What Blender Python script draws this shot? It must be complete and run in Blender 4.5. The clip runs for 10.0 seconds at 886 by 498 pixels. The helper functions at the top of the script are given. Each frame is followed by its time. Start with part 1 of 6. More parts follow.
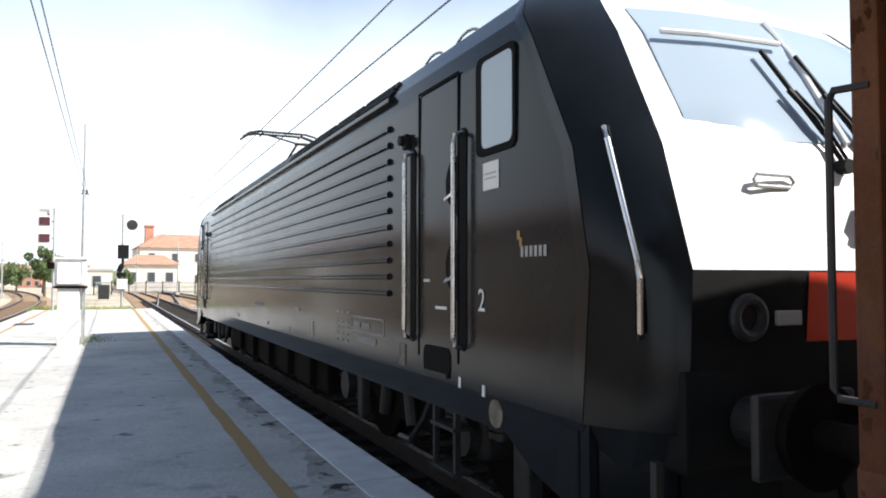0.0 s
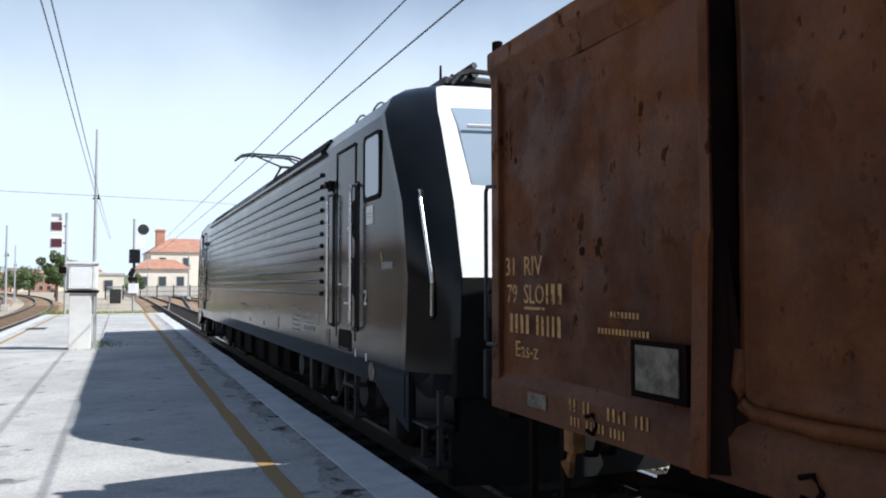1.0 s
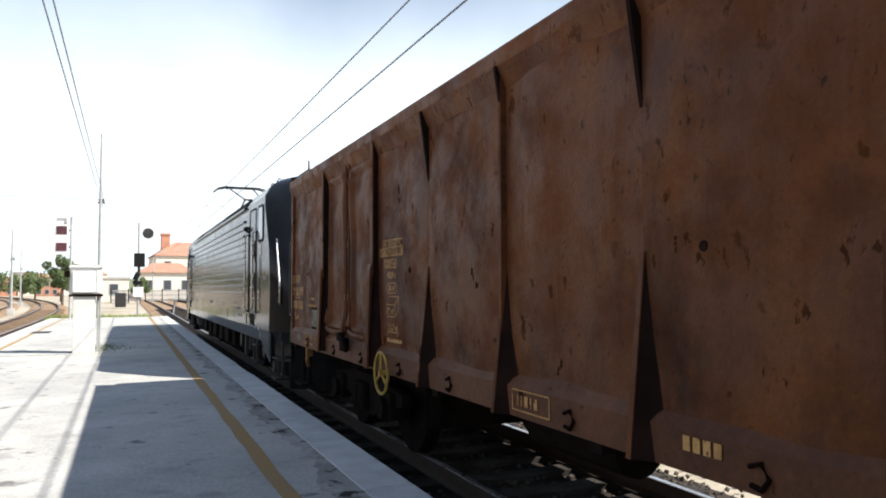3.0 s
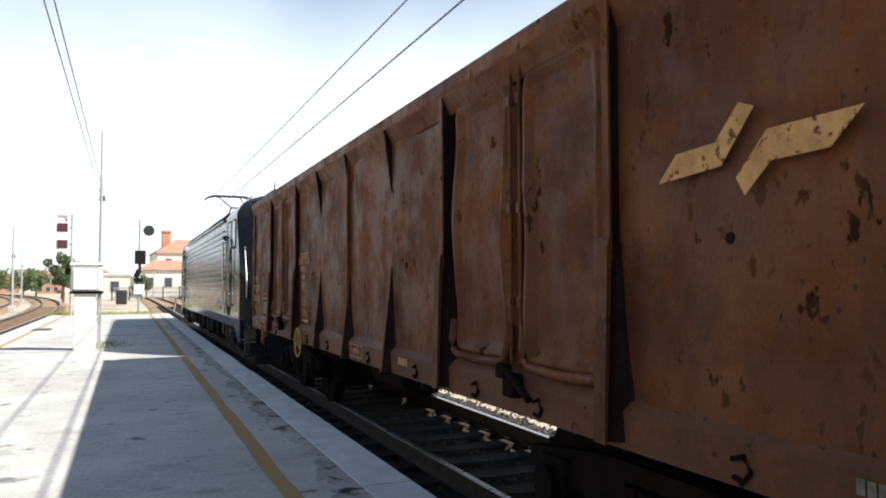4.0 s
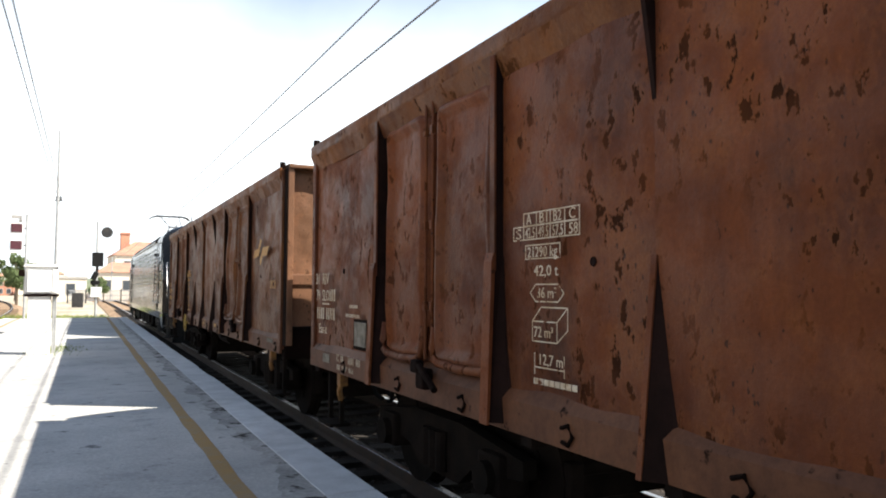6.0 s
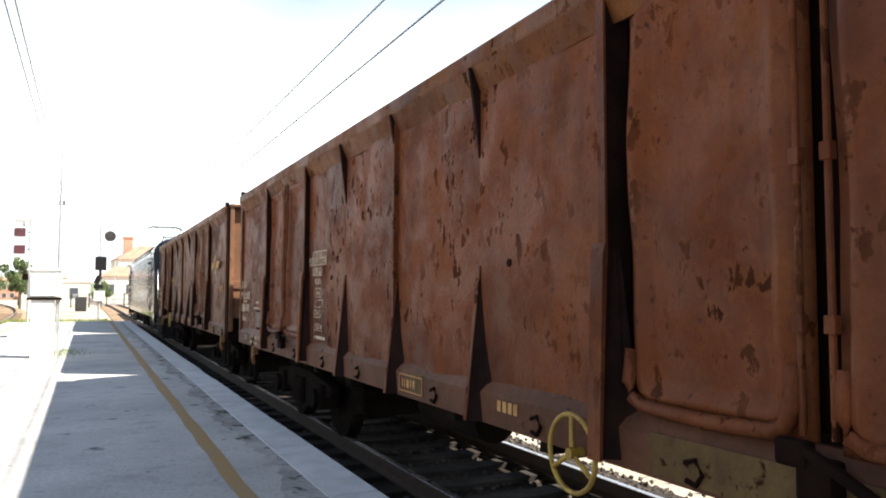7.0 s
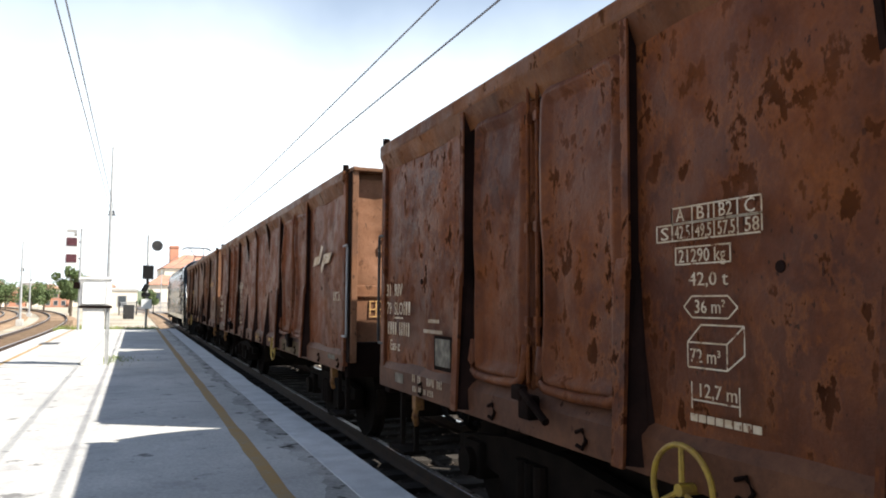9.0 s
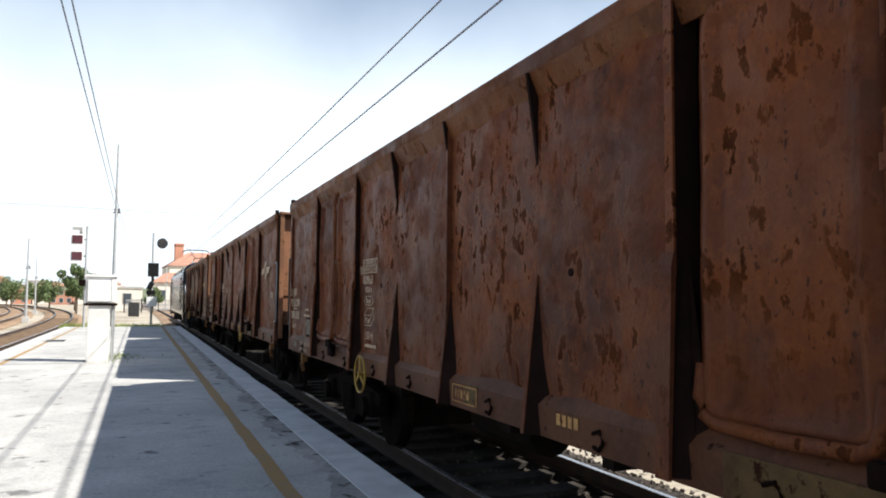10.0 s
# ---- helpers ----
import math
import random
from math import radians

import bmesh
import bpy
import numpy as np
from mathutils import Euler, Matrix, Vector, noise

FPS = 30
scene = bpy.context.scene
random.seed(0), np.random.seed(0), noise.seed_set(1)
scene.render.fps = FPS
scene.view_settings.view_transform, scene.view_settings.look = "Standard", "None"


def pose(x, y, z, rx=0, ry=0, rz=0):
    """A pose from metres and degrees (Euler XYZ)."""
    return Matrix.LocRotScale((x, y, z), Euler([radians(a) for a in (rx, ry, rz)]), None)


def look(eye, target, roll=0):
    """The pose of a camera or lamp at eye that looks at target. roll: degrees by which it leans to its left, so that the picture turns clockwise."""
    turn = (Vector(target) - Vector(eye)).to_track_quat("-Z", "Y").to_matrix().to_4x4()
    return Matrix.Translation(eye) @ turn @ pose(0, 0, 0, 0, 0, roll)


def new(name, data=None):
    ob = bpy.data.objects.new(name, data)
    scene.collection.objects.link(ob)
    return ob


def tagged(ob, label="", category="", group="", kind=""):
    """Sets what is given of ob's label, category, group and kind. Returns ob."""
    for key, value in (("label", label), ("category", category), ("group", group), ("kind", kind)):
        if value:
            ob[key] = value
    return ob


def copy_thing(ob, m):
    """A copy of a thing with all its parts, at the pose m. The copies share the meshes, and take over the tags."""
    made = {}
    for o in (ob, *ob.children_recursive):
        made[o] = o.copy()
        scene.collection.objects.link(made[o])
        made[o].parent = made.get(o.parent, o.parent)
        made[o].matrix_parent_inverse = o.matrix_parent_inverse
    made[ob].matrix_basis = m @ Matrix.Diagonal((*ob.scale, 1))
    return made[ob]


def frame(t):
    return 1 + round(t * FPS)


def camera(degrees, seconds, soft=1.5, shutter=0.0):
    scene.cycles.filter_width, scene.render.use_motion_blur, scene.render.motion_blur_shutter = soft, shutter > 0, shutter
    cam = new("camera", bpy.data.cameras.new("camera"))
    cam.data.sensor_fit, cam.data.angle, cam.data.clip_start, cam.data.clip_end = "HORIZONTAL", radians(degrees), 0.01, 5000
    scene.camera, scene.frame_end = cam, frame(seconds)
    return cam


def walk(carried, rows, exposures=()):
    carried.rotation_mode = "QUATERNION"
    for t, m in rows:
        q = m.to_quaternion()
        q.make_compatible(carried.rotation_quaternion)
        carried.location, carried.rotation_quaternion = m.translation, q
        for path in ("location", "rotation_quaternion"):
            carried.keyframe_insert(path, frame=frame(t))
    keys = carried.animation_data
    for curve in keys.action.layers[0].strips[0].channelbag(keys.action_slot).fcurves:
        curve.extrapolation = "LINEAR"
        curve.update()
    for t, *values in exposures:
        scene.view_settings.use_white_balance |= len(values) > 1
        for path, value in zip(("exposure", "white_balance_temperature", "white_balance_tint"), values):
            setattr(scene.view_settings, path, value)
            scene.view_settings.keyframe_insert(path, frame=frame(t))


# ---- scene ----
cam = camera(61.45, 10.0, soft=1.9)
PATH = [
    (0, pose(-0.022, -0.017, 1.397, 92.42, -0.05, -24.06)),
    (0.5, pose(-0.020, -0.003, 1.409, 92.42, 0.66, -23.61)),
    (1, pose(-0.017, 0.026, 1.398, 92.69, 0.10, -23.31)),
    (1.5, pose(0.019, -0.018, 1.416, 92.74, -0.20, -23.36)),
    (2, pose(-0.004, 0.002, 1.397, 92.99, -0.07, -23.14)),
    (2.5, pose(0.010, -0.002, 1.393, 92.95, 0.17, -23.02)),
    (4, pose(0.031, -0.015, 1.390, 92.73, 0.21, -22.88)),
    (4.5, pose(-0.002, -0.023, 1.393, 92.41, -0.34, -23.03)),
    (5, pose(-0.004, 0.015, 1.402, 92.42, -0.32, -23.72)),
    (5.5, pose(0.025, 0.029, 1.404, 92.92, -0.35, -25.67)),
    (7, pose(0.030, 0.015, 1.384, 93.39, -0.13, -25.44)),
    (7.5, pose(-0.004, 0.008, 1.411, 93.54, -0.56, -24.65)),
    (8, pose(-0.038, -0.011, 1.417, 93.41, -0.49, -23.11)),
    (8.5, pose(0.005, -0.008, 1.401, 93.62, -0.23, -22.63)),
    (9, pose(0.001, 0.020, 1.397, 94.09, -0.37, -22.40)),
    (9.5, pose(-0.009, -0.044, 1.393, 94.20, -0.44, -22.44)),
    (10, pose(-0.003, 0.028, 1.397, 93.93, -0.45, -22.07)),
]
EXPOSURES = [(t, e, k, 10) for t, e, k in ((0, 1.08, 6350), (0.5, 0.90, 6100), (1, 0.55, 5900), (1.5, 0.69, 5950), (2.5, 0.96, 6400), (4.5, 1.01, 6500), (5.5, 1.18, 6650),
                                            (7.5, 1.65, 6750), (8.5, 1.41, 6650), (10, 0.91, 6400))]
walk(cam, PATH, EXPOSURES)

# ---- light: clear sky, sun beyond the train and behind the viewer ----
SUN = Vector((2.47, -1.52, 2.86)).normalized()
world = bpy.data.worlds.new("sky")
scene.world = world
world.use_nodes = True
wt = world.node_tree
wt.nodes.clear()
sky = wt.nodes.new("ShaderNodeTexSky")
sky.sky_type, sky.sun_disc = "NISHITA", False
sky.sun_elevation = math.asin(SUN.z)
sky.sun_rotation = math.atan2(SUN.x, SUN.y)
sky.air_density, sky.dust_density, sky.ozone_density = 1.0, 0.1, 0.8
bg = wt.nodes.new("ShaderNodeBackground")
bg.inputs["Strength"].default_value = 0.072
wo = wt.nodes.new("ShaderNodeOutputWorld")
# white haze that thickens evenly towards the horizon all around, with thin cirrus in it
way = wt.nodes.new("ShaderNodeTexCoord")
split = wt.nodes.new("ShaderNodeSeparateXYZ")
wt.links.new(way.outputs["Generated"], split.inputs[0])
cirrus = wt.nodes.new("ShaderNodeTexNoise")
cirrus.inputs["Scale"].default_value, cirrus.inputs["Detail"].default_value = 3.2, 5.0
wt.links.new(way.outputs["Generated"], cirrus.inputs["Vector"])
lift = wt.nodes.new("ShaderNodeMath")
lift.operation = "MULTIPLY_ADD"
lift.inputs[1].default_value = -0.16
wt.links.new(cirrus.outputs[0], lift.inputs[0])
wt.links.new(split.outputs["Z"], lift.inputs[2])
haze = wt.nodes.new("ShaderNodeMapRange")
haze.interpolation_type = "SMOOTHSTEP"
haze.inputs["From Min"].default_value, haze.inputs["From Max"].default_value = 0.10, 0.40
haze.inputs["To Min"].default_value, haze.inputs["To Max"].default_value = 1.0, 0.10
wt.links.new(lift.outputs[0], haze.inputs[0])
white = wt.nodes.new("ShaderNodeMix")
white.data_type = "RGBA"
white.inputs["B"].default_value = (8.6, 9.5, 10.2, 1)
wt.links.new(haze.outputs[0], white.inputs["Factor"])
wt.links.new(sky.outputs[0], white.inputs["A"])
wt.links.new(white.outputs["Result"], bg.inputs[0])
wt.links.new(bg.outputs[0], wo.inputs[0])

sun_data = bpy.data.lights.new("sun", "SUN")
sun_data.energy, sun_data.angle, sun_data.color = 5.0, radians(0.55), (1.0, 0.95, 0.87)
sun = new("sun", sun_data)
sun.matrix_basis = look(SUN * 60, (0, 0, 0))

RAIL = -0.292          # top of the rails below the platform
AXIS = 3.571           # middle of the track
EDGE = 1.897           # platform edge


# ---- materials ----
def material(name, base, second=None, scale=4.0, rough=0.7, metal=0.0, bump=0.0, fine=60.0, spots=None, spot_scale=9.0,
             spot_size=0.6, streak=False, fine_mix=0.25, spread=0.12, spec=0.5, patch=None):
    m = bpy.data.materials.new(name)
    m.use_nodes = True
    nt = m.node_tree
    b = nt.nodes["Principled BSDF"]
    b.inputs["Roughness"].default_value, b.inputs["Metallic"].default_value = rough, metal
    b.inputs["Specular IOR Level"].default_value = spec
    if second is None:
        b.inputs["Base Color"].default_value = (*base, 1)
        return m

    def node(kind, **sockets):
        n = nt.nodes.new(kind)
        for k, v in sockets.items():
            n.inputs[k].default_value = v
        return n

    def link(a, bb):
        nt.links.new(a, bb)

    geo, info = node("ShaderNodeTexCoord"), node("ShaderNodeObjectInfo")
    shift = node("ShaderNodeVectorMath")
    shift.operation = "ADD"
    link(geo.outputs["Object"], shift.inputs[0])
    mul = node("ShaderNodeMath")
    mul.operation = "MULTIPLY"
    mul.inputs[1].default_value = 40
    link(info.outputs["Random"], mul.inputs[0])
    link(mul.outputs[0], shift.inputs[1])
    mapping = node("ShaderNodeMapping")
    mapping.inputs["Scale"].default_value = (1, 1, 0.42) if streak else (1, 1, 1)
    link(shift.outputs[0], mapping.inputs[0])
    big = node("ShaderNodeTexNoise", Scale=scale, Detail=6.0, Roughness=0.6)
    link(mapping.outputs[0], big.inputs["Vector"])
    ramp = node("ShaderNodeMapRange")
    ramp.inputs["From Min"].default_value, ramp.inputs["From Max"].default_value = 0.5 - spread, 0.5 + spread
    link(big.outputs[0], ramp.inputs[0])
    mix = node("ShaderNodeMix")
    mix.data_type = "RGBA"
    mix.inputs["A"].default_value, mix.inputs["B"].default_value = (*base, 1), (*second, 1)
    link(ramp.outputs[0], mix.inputs["Factor"])
    small = node("ShaderNodeTexNoise", Scale=fine, Detail=4.0, Roughness=0.7)
    link(shift.outputs[0], small.inputs["Vector"])
    dark = node("ShaderNodeMix")
    dark.data_type, dark.blend_type = "RGBA", "OVERLAY"
    dark.inputs["Factor"].default_value = fine_mix
    link(mix.outputs["Result"], dark.inputs["A"])
    link(small.outputs[0], dark.inputs["B"])
    col = dark.outputs["Result"]
    if patch is not None:
        pn = node("ShaderNodeTexNoise", Scale=2.7, Detail=7.0, Roughness=0.68)
        link(shift.outputs[0], pn.inputs["Vector"])
        pc = node("ShaderNodeMapRange")
        pc.inputs["From Min"].default_value, pc.inputs["From Max"].default_value = 0.55, 0.70
        link(pn.outputs[0], pc.inputs[0])
        pm = node("ShaderNodeMix")
        pm.data_type = "RGBA"
        pm.inputs["B"].default_value = (*patch, 1)
        link(pc.outputs[0], pm.inputs["Factor"])
        link(col, pm.inputs["A"])
        col = pm.outputs["Result"]
    if spots is not None:
        sp = node("ShaderNodeTexNoise", Scale=spot_scale, Detail=5.0, Roughness=0.62)
        link(mapping.outputs[0], sp.inputs["Vector"])
        cut = node("ShaderNodeMapRange")
        cut.inputs["From Min"].default_value, cut.inputs["From Max"].default_value = spot_size, spot_size + 0.07
        cluster = node("ShaderNodeMath")
        cluster.operation = "MULTIPLY_ADD"
        cluster.inputs[1].default_value = 0.32 if streak else 0.0
        link(big.outputs[0], cluster.inputs[0])
        link(sp.outputs[0], cluster.inputs[2])
        link(cluster.outputs[0], cut.inputs[0])
        over = node("ShaderNodeMix")
        over.data_type = "RGBA"
        over.inputs["B"].default_value = (*spots, 1)
        link(cut.outputs[0], over.inputs["Factor"])
        link(col, over.inputs["A"])
        col = over.outputs["Result"]
        dull = node("ShaderNodeMapRange")
        dull.inputs["To Min"].default_value, dull.inputs["To Max"].default_value = spec, spec * 0.15
        link(cut.outputs[0], dull.inputs[0])
        link(dull.outputs[0], b.inputs["Specular IOR Level"])
    link(col, b.inputs["Base Color"])
    if bump:
        bp = node("ShaderNodeBump", Strength=bump, Distance=0.01)
        link(small.outputs[0], bp.inputs["Height"])
        link(bp.outputs[0], b.inputs["Normal"])
    rr = node("ShaderNodeMapRange")
    rr.inputs["To Min"].default_value, rr.inputs["To Max"].default_value = max(rough - 0.1, 0.03), min(rough + 0.12, 1)
    link(big.outputs[0], rr.inputs[0])
    link(rr.outputs[0], b.inputs["Roughness"])
    return m


def rusty(name, base, second, orange, pit, cut, size, flakes):
    """Old brown wagon paint: broad fading, run-down streaks, orange rust blooms and dark pitted flakes in clusters."""
    m = bpy.data.materials.new(name)
    m.use_nodes = True
    nt = m.node_tree
    b = nt.nodes["Principled BSDF"]

    def noise_at(vec, scale, detail, rough, lo, hi):
        n = nt.nodes.new("ShaderNodeTexNoise")
        n.inputs["Scale"].default_value, n.inputs["Detail"].default_value, n.inputs["Roughness"].default_value = scale, detail, rough
        nt.links.new(vec, n.inputs["Vector"])
        r = nt.nodes.new("ShaderNodeMapRange")
        r.inputs["From Min"].default_value, r.inputs["From Max"].default_value = lo, hi
        nt.links.new(n.outputs[0], r.inputs[0])
        return r.outputs[0]

    def blend(a, colour, factor, kind="MIX"):
        n = nt.nodes.new("ShaderNodeMix")
        n.data_type, n.blend_type = "RGBA", kind
        if isinstance(a, tuple):
            n.inputs["A"].default_value = (*a, 1)
        else:
            nt.links.new(a, n.inputs["A"])
        n.inputs["B"].default_value = (*colour, 1)
        nt.links.new(factor, n.inputs["Factor"])
        return n.outputs["Result"]

    def calc(op, a, bb, c=None):
        n = nt.nodes.new("ShaderNodeMath")
        n.operation, n.use_clamp = op, op != "MULTIPLY_ADD"
        for k, v in enumerate((a, bb, c)):
            if v is None:
                continue
            if isinstance(v, float):
                n.inputs[k].default_value = v
            else:
                nt.links.new(v, n.inputs[k])
        return n.outputs[0]

    co, info = nt.nodes.new("ShaderNodeTexCoord"), nt.nodes.new("ShaderNodeObjectInfo")
    off = nt.nodes.new("ShaderNodeVectorMath")
    off.operation = "MULTIPLY_ADD"
    off.inputs[1].default_value = (37, 53, 41)
    nt.links.new(info.outputs["Random"], off.inputs[0])
    nt.links.new(co.outputs["Object"], off.inputs[2])
    at = off.outputs[0]

    def squeeze(x, y, z):
        n = nt.nodes.new("ShaderNodeMapping")
        n.inputs["Scale"].default_value = (x, y, z)
        nt.links.new(at, n.inputs[0])
        return n.outputs[0]

    runs = squeeze(1.0, 1.0, 0.16)
    tall = squeeze(1.0, 1.0, 0.62)
    col = blend(base, second, noise_at(at, 0.9, 5, 0.6, 0.40, 0.62))
    col = blend(col, second, calc("MULTIPLY", noise_at(runs, 7.0, 4, 0.6, 0.50, 0.72), 0.55))
    col = blend(col, orange, calc("MULTIPLY", noise_at(at, 1.9, 6, 0.66, 0.52, 0.70), 0.75))
    col = blend(col, (0.080, 0.037, 0.030), calc("MULTIPLY", noise_at(at, 1.2, 3, 0.5, 0.56, 0.70), 0.4))
    col = blend(col, pit, calc("MULTIPLY", noise_at(squeeze(1.0, 1.0, 0.45), 2.2, 5, 0.62, 0.56, 0.80), 0.75))
    group = noise_at(at, 1.4, 3, 0.55, 0.36, 0.66)
    big = noise_at(tall, size, 4, 0.62, cut - 0.06, cut + 0.20)
    rim = calc("MULTIPLY", calc("MULTIPLY", big, 4.0), group)
    core = calc("MULTIPLY", calc("SUBTRACT", big, 0.36), 7.0)
    core = calc("MULTIPLY", core, group)
    dots = calc("MULTIPLY", noise_at(tall, size * 3.1, 2, 0.5, 0.655, 0.70), noise_at(at, 2.3, 2, 0.5, 0.42, 0.60))
    col = blend(col, orange, calc("MULTIPLY", rim, flakes))
    col = blend(col, pit, calc("MULTIPLY", core, 0.92))
    col = blend(col, pit, calc("MULTIPLY", dots, 0.75))
    fine = noise_at(at, 45, 4, 0.7, 0.25, 0.75)
    col = blend(col, (0.03, 0.014, 0.009), calc("MULTIPLY", fine, 0.32))
    nt.links.new(col, b.inputs["Base Color"])
    worn = calc("ADD", core, calc("MULTIPLY", noise_at(at, 3.0, 5, 0.65, 0.42, 0.62), 0.6))
    r = nt.nodes.new("ShaderNodeMapRange")
    r.inputs["To Min"].default_value, r.inputs["To Max"].default_value = 0.46, 0.85
    nt.links.new(worn, r.inputs[0])
    nt.links.new(r.outputs[0], b.inputs["Roughness"])
    sp = nt.nodes.new("ShaderNodeMapRange")
    sp.inputs["To Min"].default_value, sp.inputs["To Max"].default_value = 0.17, 0.04
    nt.links.new(worn, sp.inputs[0])
    nt.links.new(sp.outputs[0], b.inputs["Specular IOR Level"])
    height = calc("MULTIPLY_ADD", core, -0.8, calc("MULTIPLY", fine, 0.45))
    bp = nt.nodes.new("ShaderNodeBump")
    bp.inputs["Strength"].default_value, bp.inputs["Distance"].default_value = 0.5, 0.008
    nt.links.new(height, bp.inputs["Height"])
    nt.links.new(bp.outputs[0], b.inputs["Normal"])
    return m


M = {}
M["concrete"] = material("concrete", (0.47, 0.46, 0.435), (0.36, 0.355, 0.34), 0.7, 0.92, bump=0.6, fine=38, fine_mix=0.5,
                         spots=(0.17, 0.168, 0.165), spot_scale=3.4, spot_size=0.625, spec=0.2, patch=(0.29, 0.287, 0.28))
M["stain"] = material("stained_concrete", (0.40, 0.39, 0.37), (0.27, 0.265, 0.25), 2.2, 0.95, bump=0.9, fine=26, fine_mix=0.6,
                      spots=(0.055, 0.052, 0.048), spot_scale=5, spot_size=0.56, spec=0.1)
M["joint"] = material("joint", (0.08, 0.075, 0.07), rough=0.95, spec=0.05)
# ballast in its pale colour, with no shade mixed in
M["ballast_dry"] = material("pale_ballast", (0.33, 0.23, 0.15), (0.22, 0.15, 0.095), 0.9, 0.95, bump=0.9, fine=20, fine_mix=0.5, spec=0.1)
M["coping"] = material("coping_paint", (0.55, 0.56, 0.565), (0.44, 0.45, 0.455), 3.0, 0.8, bump=0.2, fine=50)
M["yellow_line"] = material("worn_yellow", (0.33, 0.19, 0.055), (0.29, 0.20, 0.10), 5.0, 0.85, bump=0.2, spots=(0.28, 0.26, 0.23),
                            spot_scale=14, spot_size=0.62)
# ballast darkened in colour for the shade under the train
M["ballast"] = material("ballast", (0.050, 0.041, 0.034), (0.028, 0.023, 0.019), 1.2, 0.95, bump=0.9, fine=28, fine_mix=0.7, spec=0.05)
M["stone"] = material("ballast_stone", (0.095, 0.08, 0.068), (0.052, 0.043, 0.037), 2.0, 0.9, bump=0.4, spec=0.2)
M["earth"] = material("earth", (0.44, 0.39, 0.32), (0.32, 0.28, 0.21), 0.25, 0.95, bump=0.6, fine=9, fine_mix=0.4, spec=0.1)
M["grass"] = material("grass", (0.15, 0.21, 0.04), (0.21, 0.24, 0.06), 1.5, 0.9)
M["rail"] = material("rail_steel", (0.045, 0.028, 0.02), (0.075, 0.045, 0.028), 6.0, 0.7, 0.2)
M["railtop"] = material("rail_top", (0.42, 0.42, 0.44), (0.34, 0.33, 0.33), 12.0, 0.28, 0.9)
M["sleeper_dusty"] = material("dusty_sleeper", (0.24, 0.17, 0.115), (0.17, 0.12, 0.08), 3.0, 0.9, bump=0.3, spec=0.1)
M["sleeper"] = material("sleeper", (0.050, 0.044, 0.039), (0.03, 0.026, 0.023), 3.0, 0.9, bump=0.3, spec=0.1)
M["rust"] = rusty("rust_ochre_brown", (0.150, 0.054, 0.019), (0.078, 0.028, 0.0125), (0.190, 0.072, 0.020), (0.015, 0.007, 0.0042), 0.585, 8.5, 0.25)
M["rust_two"] = rusty("rust_red_brown", (0.178, 0.053, 0.0185), (0.088, 0.027, 0.0125), (0.205, 0.070, 0.021), (0.020, 0.008, 0.0045), 0.545, 10.5, 0.35)
M["rust_three"] = rusty("rust_flaking", (0.165, 0.053, 0.020), (0.074, 0.025, 0.0150), (0.225, 0.070, 0.017), (0.022, 0.0068, 0.0032), 0.53, 10.0, 0.60)
M["sill"] = material("sill_paint", (0.122, 0.050, 0.024), (0.075, 0.031, 0.017), 1.6, 0.6, bump=0.3, fine=20, fine_mix=0.5, spots=(0.022, 0.011, 0.007),
                     spot_scale=11, spot_size=0.63, spec=0.2)
# dark rust of fittings; also stands for shade in door gaps and corners
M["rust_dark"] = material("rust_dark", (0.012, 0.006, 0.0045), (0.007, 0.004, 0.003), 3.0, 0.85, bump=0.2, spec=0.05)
# dark brown that puts shade into post and stiffener webs; also plugs
M["grime"] = material("shade_and_plug_brown", (0.020, 0.010, 0.008), (0.011, 0.0065, 0.0055), 4.0, 0.85, bump=0.2, spec=0.06)
M["rust_rim"] = rusty("rust_rim", (0.175, 0.067, 0.024), (0.092, 0.034, 0.016), (0.205, 0.080, 0.022), (0.026, 0.010, 0.005), 0.56, 9.0, 0.4)
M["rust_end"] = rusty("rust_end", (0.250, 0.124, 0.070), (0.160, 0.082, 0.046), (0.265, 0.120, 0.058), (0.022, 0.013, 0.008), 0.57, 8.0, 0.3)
M["under"] = material("underframe", (0.008, 0.0065, 0.0055), (0.015, 0.011, 0.009), 4.0, 0.9, bump=0.2, spec=0.05)
M["black_paint"] = material("black_paint", (0.0055, 0.0065, 0.008), (0.008, 0.0095, 0.011), 1.6, 0.16, fine_mix=0.1, spec=0.20)
M["grey_paint"] = material("anthracite", (0.0105, 0.0120, 0.0140), (0.0150, 0.0165, 0.0180), 1.2, 0.15, fine_mix=0.1, spec=0.16)
M["roof_paint"] = material("roof_grey", (0.05, 0.055, 0.06), (0.075, 0.08, 0.085), 2.0, 0.45)
M["white_paint"] = material("white_paint", (0.80, 0.80, 0.78), (0.74, 0.74, 0.72), 2.0, 0.35, fine_mix=0.05)
M["red_paint"] = material("red_paint", (0.62, 0.05, 0.02), (0.55, 0.045, 0.02), 2.0, 0.35, fine_mix=0.05)
M["steel"] = material("bright_steel", (0.62, 0.63, 0.64), (0.5, 0.5, 0.5), 8.0, 0.25, 1.0, fine_mix=0.1)
M["dark_steel"] = material("dark_steel", (0.03, 0.03, 0.032), (0.05, 0.047, 0.044), 6.0, 0.55, 0.3, spec=0.3)
M["rubber"] = material("black_rubber", (0.006, 0.006, 0.006), rough=0.8, spec=0.1)
M["glass"] = material("cab_glass", (0.30, 0.36, 0.42), rough=0.05)
M["letter"] = material("cream_lettering", (0.60, 0.52, 0.40), (0.44, 0.33, 0.21), 9.0, 0.8, spots=(0.14, 0.055, 0.03), spot_scale=22,
                       spot_size=0.58)
